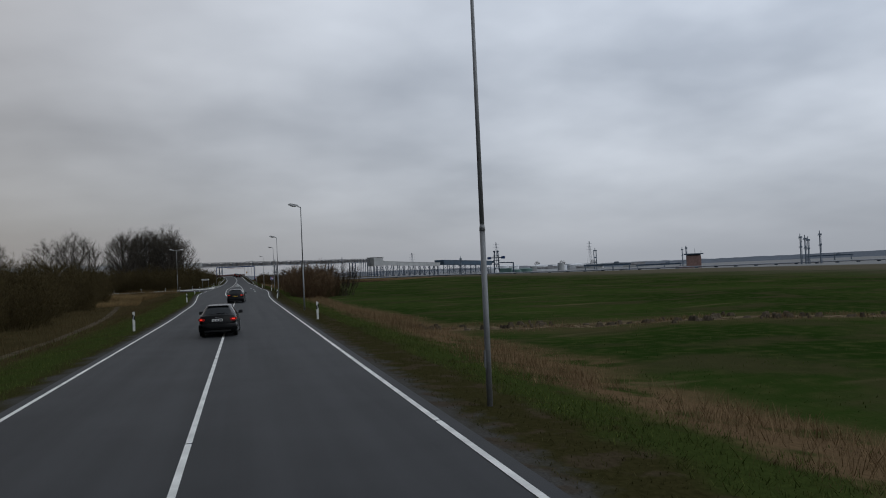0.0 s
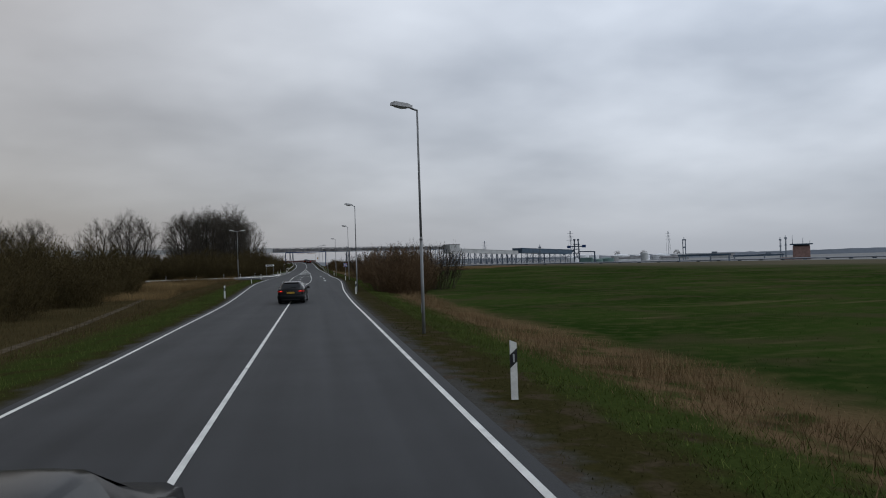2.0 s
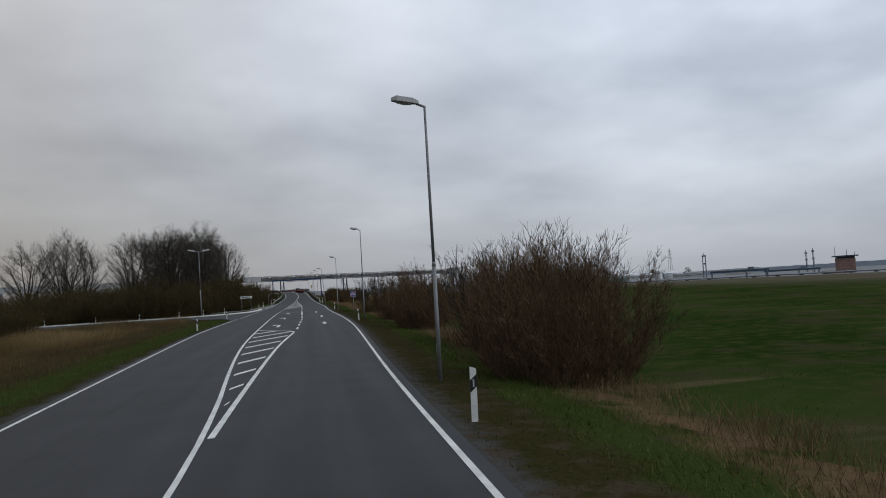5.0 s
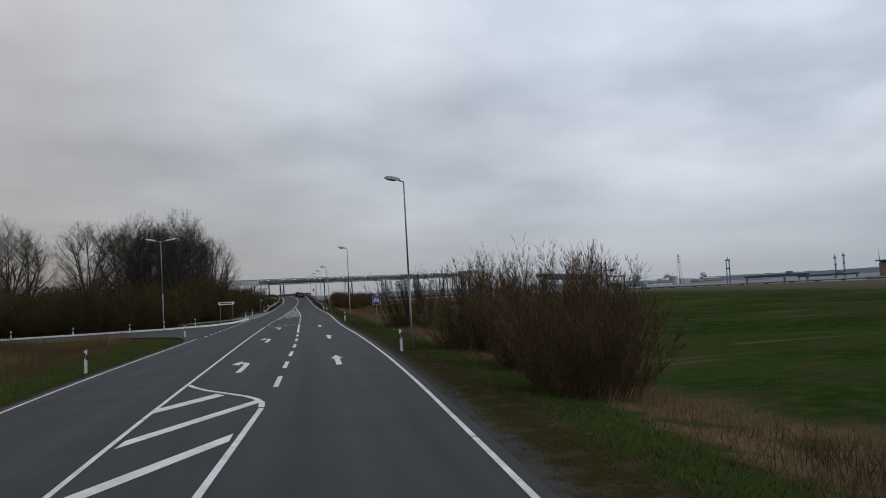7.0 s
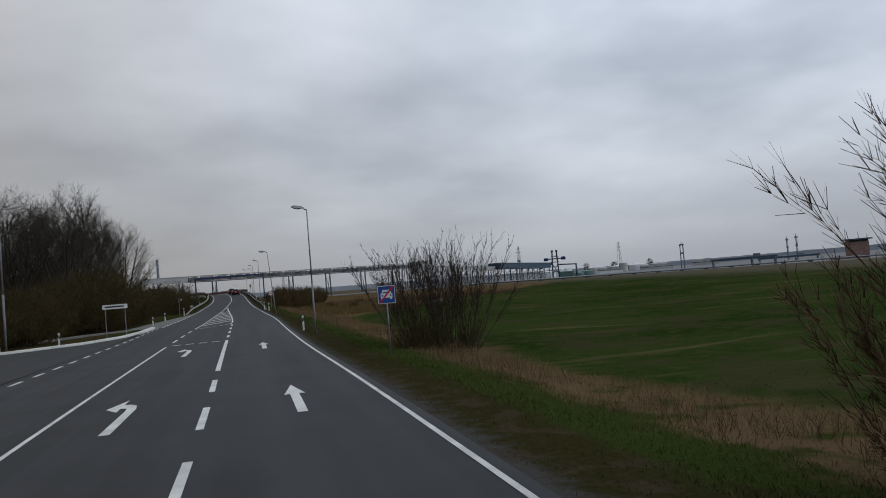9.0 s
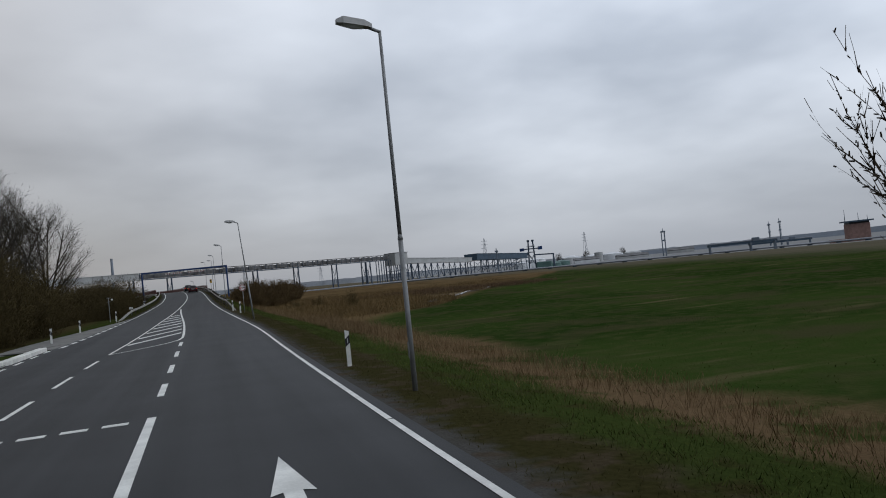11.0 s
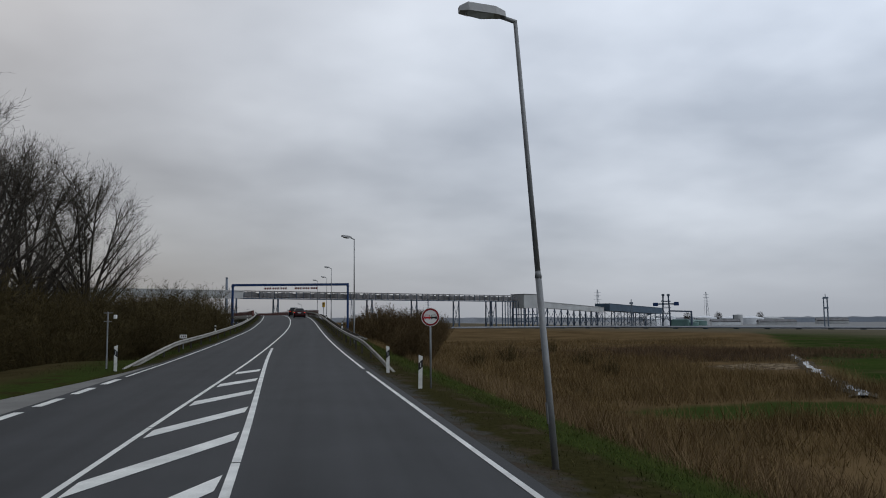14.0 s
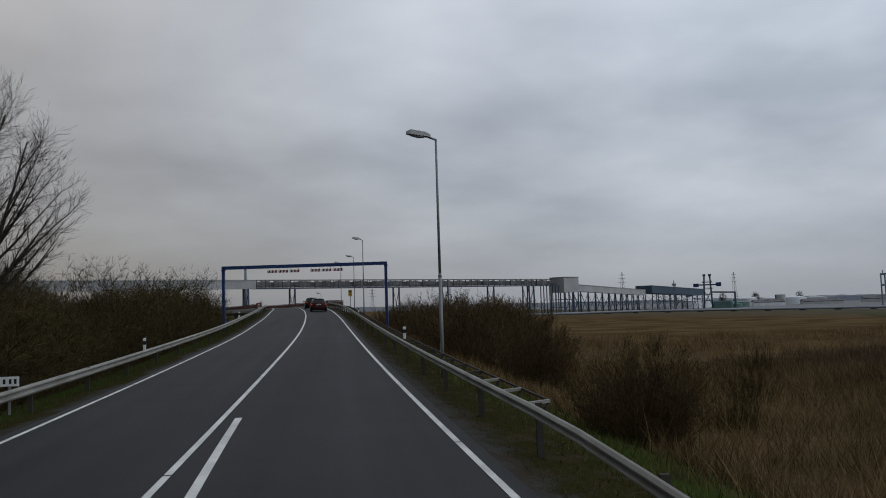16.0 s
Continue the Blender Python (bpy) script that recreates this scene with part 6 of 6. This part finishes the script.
for x, y, s, t in ((8.9, 100.5, 0.85, 0.9), (10.4, 106, 0.8, 0.92), (9.3, 131.5, 0.62, 1.12), (10.6, 138.5, 0.80, 1.03), (10.7, 149.5, 0.92, 0.96), (12.4, 116, 0.95, 0.95), (10.9, 112.6, 0.8, 0.98)):
    shrub("brown", x, y, s, t, "shrubs along the right verge")
for x, y, s in ((11.0, 115.2, 1.02), (15.5, 118.5, 0.98), (10.5, 178.5, 1.0)):
    shrub("bud", x, y, s, 0.96, "shrubs along the right verge")
for x, y, s in ((9.6, 284.5, 0.85), (8.0, 291, 0.88), (11, 294, 0.92), (9.0, 300, 0.95), (12.5, 304, 0.95), (8.5, 309, 0.95), (14, 313, 0.95), (10.5, 318, 0.95), (16.5, 323, 0.95),
                (9.0, 329, 0.95), (13, 333, 0.95), (17, 341, 0.95), (9.5, 343, 0.95), (12, 353, 0.95), (9.0, 363, 0.95), (20, 350, 0.95)):
    shrub("bank", x, y, s * (0.68 if y < 288 else 0.84), 1.0, "shrubs along the embankment")
for x, y, s in ((10.6, 116.5, 0.9), (12.2, 113.8, 1.0), (9.6, 112.0, 0.7), (9.0, 103.2, 0.8), (10.6, 102.0, 0.9), (10.2, 108.8, 0.8), (9.2, 177.0, 0.85), (10.9, 178.0, 0.9), (9.9, 180.4, 0.8), (15.0, 120.4, 1.0), (13.6, 118.0, 0.9), (10.3, 150.8, 0.7), (11.6, 148.6, 0.8), (17.5, 262, 0.5), (19, 270, 0.55), (12, 272, 0.6), (16, 278, 0.7), (22, 288, 0.7)):
    shrub("small", x, y, s, 1.0, "bushes in the reeds")
for x, y, s in ((7.1, 266.6, 0.40), (7.7, 268.2, 0.30)):
    shrub("bank", x, y, s, 1.05, "bushes in the reeds")

# thickets on the left
for i in range(58):
    y = veg.uniform(8, 128)
    front = np.interp(y, [0, 20, 57, 100, 124], [-10.5, -12, -13.5, -17.5, -20.5])
    shrub("dark", front - 1.5 - 26 * veg.random() ** 1.7, y, veg.uniform(0.85, 1.2), veg.uniform(0.85, 1.1), "thicket on the left")
for i in range(22):
    shrub("dark", veg.uniform(-75, -28), veg.uniform(120, 178), veg.uniform(0.7, 1.0), 0.9, "thicket on the left")
for i in range(75):
    y = veg.uniform(203, 318)
    front = np.interp(y, [203, 212, 230, 262, 318], [-17, -13.5, -11.5, -10.0, -9.6])
    shrub("dark", front - 1.2 - 34 * veg.random() ** 1.8, y, veg.uniform(0.95, 1.3), veg.uniform(0.85, 1.15), "thicket under the trees")
for i in range(34):
    y = veg.uniform(314, 385)
    shrub("dark", -13.0 - (y - 318) * 0.12 - 26 * veg.random() ** 1.4, y, veg.uniform(1.0, 1.3), 1.15, "thicket under the trees")

for i in range(44):
    shrub("dark", veg.uniform(-98, -36), veg.uniform(204, 236), veg.uniform(0.95, 1.25), veg.uniform(0.85, 1.05), "thicket under the trees")

TREES = [tree_mesh(s, h, n, w) for s, h, n, w in ((21, 20.8, 58, 6.8), (22, 19.4, 54, 6.4), (23, 21.2, 58, 6.3), (24, 19.0, 52, 6.8))]


def tree(x, y, k, scale=1.0):
    g = float(ground_z(x, y))
    t = base_of("tree", pose(x, y, g, 0, 0, veg.uniform(0, 360)) @ Matrix.Diagonal((scale, scale, scale, 1)), "tall leafless tree with fine dark twigs", "tree", "trees by the road")
    part("trunk", TREES[k][0], None, t)
    part("crown", TREES[k][1], None, t, "bare twig crown")
    return t


for i, (x, y, s) in enumerate(((-20.5, 300, 0.86), (-26, 294, 0.98), (-27, 305, 1.0), (-24, 283, 0.95), (-31, 288, 1.0), (-34, 300, 1.05), (-22.5, 268, 0.98), (-29, 272, 1.0), (-37, 284, 1.0),
                               (-21.5, 255, 0.88), (-28, 259, 0.92), (-41, 296, 1.0), (-33, 243, 0.80), (-43, 243, 0.80), (-48, 250, 0.86), (-54, 246, 0.84), (-67, 237, 0.75),
                               (-74, 244, 0.78), (-82, 250, 0.75), (-90, 246, 0.8), (-40, 316, 0.62), (-33, 332, 0.5), (-52, 345, 0.5), (-36, 352, 0.45), (-45, 330, 0.5), (-27, 322, 0.45))):
    tree(x, y, i % 4, s)

for i, (x, y, s) in enumerate(((392, 985, 0.62), (404, 1010, 0.5), (425, 980, 0.55), (436, 1000, 0.66), (470, 975, 0.6), (486, 1000, 0.5), (352, 1005, 0.45))):
    far_tree = tree(x, y, i % 4, s)
    far_tree["label"] = "distant bare tree behind the works"

# ---------- grass and reeds ----------


def blades(name, xs, ys, heights, width, lean, mat, label, seed):
    rng = np.random.default_rng(seed)
    n = len(xs)
    z = ground_z(xs, ys) - 0.02
    a = rng.uniform(0, 2 * math.pi, n)
    b = rng.uniform(0, 2 * math.pi, n)
    l = rng.uniform(0.2, 1.0, n) * lean * heights
    w = width * rng.uniform(0.6, 1.4, n)
    cx, cy = np.cos(a) * w, np.sin(a) * w
    dx, dy = np.cos(b) * l, np.sin(b) * l
    v = np.stack([np.stack([xs - cx, ys - cy, z], 1), np.stack([xs + cx, ys + cy, z], 1),
                  np.stack([xs + cx * 0.25 + dx, ys + cy * 0.25 + dy, z + heights], 1), np.stack([xs - cx * 0.25 + dx, ys - cy * 0.25 + dy, z + heights], 1)], 1).reshape(-1, 3)
    f = np.arange(n)[:, None] * 4 + np.array([[0, 1, 2, 3]])
    tagged(new(name, array_mesh(name, v, f, mat)), label, "grass" if "grass" in name else "reeds", kind="stuff")


def sow(seed, n, y0, y1, o0, o1, side, power=1.0, patchy=0.0):
    rng = np.random.default_rng(seed)
    ys = rng.uniform(y0, y1, n)
    o = o0 + (o1 - o0) * rng.uniform(0, 1, n) ** power
    xs = edge_right(ys) + BRIM + o if side > 0 else edge_left(ys) - BRIM - o
    if patchy:
        keep = np.array([noise.noise((x * 0.35, y * 0.35, seed)) for x, y in zip(xs, ys)]) > rng.uniform(-0.7, patchy, n)
        xs, ys = xs[keep], ys[keep]
    return xs, ys, rng


def rough(xs, ys, k, seed):
    """Uneven values of about -0.6 to 0.6 over the ground."""
    return np.array([noise.noise((x * k, y * k, seed)) for x, y in zip(xs, ys)])


def thin(xs, ys, rng, chance):
    keep = rng.uniform(0, 1, len(xs)) < chance
    return xs[keep], ys[keep]


xs, ys, rng = sow(1, 125000, -3, 222, 3.0, 8.6, 1, 1.0, 0.45)
o = xs - edge_right(ys) - BRIM + 1.5 * rough(xs, ys, 0.12, 2.0)
crest = np.clip(1 - np.abs(o - 5.2) / 2.8, 0, 1)
xs, ys = thin(xs, ys, rng, np.clip(crest * (1.4 + 1.3 * rough(xs, ys, 0.30, 5.0)), 0.0, 1))
o = xs - edge_right(ys) - BRIM + 1.5 * rough(xs, ys, 0.12, 2.0)
swell = np.clip(1 - np.abs(o - 5.2) / 2.4, 0.1, 1) * (0.72 + 0.9 * rough(xs, ys, 0.45, 4.0))
blades("reeds", xs, ys, (0.06 + 0.55 * np.clip(swell, 0, 1)) * rng.uniform(0.4, 1.15, len(xs)), 0.007, 0.8, REED, "dry straw-coloured grass along the ditch", 1)
xs, ys, rng = sow(2, 170000, 214, 330, 3.6, 60, 1, 1.35, 0.4)
inside = (ys - 214) * 0.62 - (xs - edge_right(ys)) + 7 * rough(xs, ys, 0.07, 3.0)
fade = np.clip(inside / 7.0, 0, 1)
dark = ((xs - 36) / 18) ** 2 + ((ys - 287) / 12) ** 2 + 0.8 * rough(xs, ys, 0.3, 6.0) < 1
gap = (((xs - 31) / 4) ** 2 + ((ys - 268) / 3.6) ** 2 < 1) | (((xs - 17) / 5.4) ** 2 + ((ys - 246) / 3.0) ** 2 < 1)
keep = (rng.uniform(0, 1, len(xs)) < fade * np.where(dark, 0.12, 0.9)) & ~gap
xs, ys, fade = xs[keep], ys[keep], fade[keep]
swell = (0.35 + 0.65 * fade) * (0.62 + 0.75 * rough(xs, ys, 0.16, 9.0))
blades("reeds", xs, ys, np.clip(swell, 0.12, 1.0) * rng.uniform(0.3, 0.95, len(xs)), 0.012, 1.0, MARSH, "dry brown reeds in the marsh", 2)
xs, ys, rng = sow(24, 90000, 236, 292, 3.6, 24, 1, 1.0, 0.4)
keep = ((ys - 214) * 0.62 - (xs - edge_right(ys)) + 5 * rough(xs, ys, 0.07, 3.0) > 1) & (((xs - 17) / 5.4) ** 2 + ((ys - 246) / 3.0) ** 2 > 1)
xs, ys = xs[keep], ys[keep]
blades("reeds", xs, ys, np.clip(0.55 + 0.7 * rough(xs, ys, 0.5, 3.0), 0.15, 1.0) * rng.uniform(0.35, 1.0, len(xs)), 0.011, 0.8, MARSH, "matted brown reeds beside the embankment", 24)
rng = np.random.default_rng(21)
xs, ys = rng.uniform(17, 56, 30000), rng.uniform(273, 301, 30000)
xs, ys = thin(xs, ys, rng, (((xs - 36) / 18) ** 2 + ((ys - 287) / 12) ** 2 + 0.8 * rough(xs, ys, 0.3, 6.0) < 1) * 1.0)
blades("heath", xs, ys, rng.uniform(0.15, 0.6, len(xs)), 0.012, 0.6, TWIG_BROWN, "dark brown patch of low dead scrub", 21)
xs, ys, rng = sow(22, 90000, 0, 225, 5.5, 34, 1, 1.9, 0.3)
xs, ys = thin(xs, ys, rng, np.clip(0.5 + 1.6 * rough(xs, ys, 0.5, 7.0), 0.05, 1))
blades("meadow_grass", xs, ys, rng.uniform(0.03, 0.09, len(xs)), 0.012, 1.3, MEADOW, "tufted green meadow grass", 22)
rng = np.random.default_rng(23)
xs = 9.5 + 45 * rng.uniform(0, 1, 16000) ** 1.3
ys = 45.3 - 0.40 * xs + rng.normal(0, 1.3, 16000)
xs, ys = thin(xs, ys, rng, np.clip(0.35 + 1.8 * rough(xs, ys, 0.5, 8.0), 0, 1))
blades("reeds", xs, ys, rng.uniform(0.05, 0.24, len(xs)), 0.009, 0.9, REED, "pale dead grass along a shallow ditch", 23)
xs, ys, rng = sow(8, 22000, 212, 264, 3.2, 7.0, 1, 1.0, 0.3)
blades("reeds", xs, ys, rng.uniform(0.15, 0.6, len(xs)), 0.007, 0.7, REED, "pale dry grass below the verge", 8)
xs, ys, rng = sow(3, 130000, -3, 250, 1.7, 4.3, 1, 1.0, 0.35)
blades("grass", xs, ys, rng.uniform(0.03, 0.13, len(xs)), 0.007, 1.1, GRASS, "green tufted verge grass", 3)
xs, ys, rng = sow(31, 90000, -3, 250, 0.25, 2.6, 1, 1.0, 0.30)
blades("moss_grass", xs, ys, rng.uniform(0.015, 0.07, len(xs)), 0.008, 1.0, MOSS, "thin brownish mossy verge grass", 31)
xs, ys, rng = sow(4, 60000, -3, 172, 0.5, 5.5, -1, 1.0, 0.35)
blades("grass", xs, ys, rng.uniform(0.03, 0.16, len(xs)), 0.006, 0.8, GRASS, "short green verge grass", 4)
xs, ys, rng = sow(5, 45000, 5, 168, 3.6, 15, -1, 1.2, 0.35)
blades("reeds", xs, ys, rng.uniform(0.08, 0.40, len(xs)), 0.007, 0.7, BANK, "dry brown grass on the bank", 5)
rng = np.random.default_rng(12)
ys = rng.uniform(112, 178, 30000)
xs = np.interp(ys, [112, 140, 178], [-16.5, -19, -16]) + 3.5 - 14 * rng.uniform(0, 1, 30000)
blades("reeds", xs, ys, np.clip(0.8 + 0.9 * rough(xs, ys, 0.25, 2.0), 0.3, 1.2) * rng.uniform(0.5, 1.1, len(xs)), 0.010, 0.5, MARSH, "tan tall reeds before the side road", 12)
xs, ys, rng = sow(6, 34000, 250, 330, 1.3, 4.8, 1, 1.0, 0.3)
blades("grass", xs, ys, rng.uniform(0.06, 0.22, len(xs)), 0.007, 0.7, GRASS, "long green verge grass under the rail", 6)
xs, ys, rng = sow(61, 30000, 250, 330, 0.3, 2.2, 1, 1.0, 0.3)
blades("moss_grass", xs, ys, rng.uniform(0.02, 0.09, len(xs)), 0.008, 1.0, MOSS, "thin brownish mossy verge grass", 61)
xs, ys, rng = sow(7, 22000, 252, 330, 0.5, 4.5, -1, 1.0, 0.5)
blades("moss_grass", xs, ys, rng.uniform(0.03, 0.15, len(xs)), 0.008, 0.8, MOSS, "dark brownish grass under the guard rail", 7)
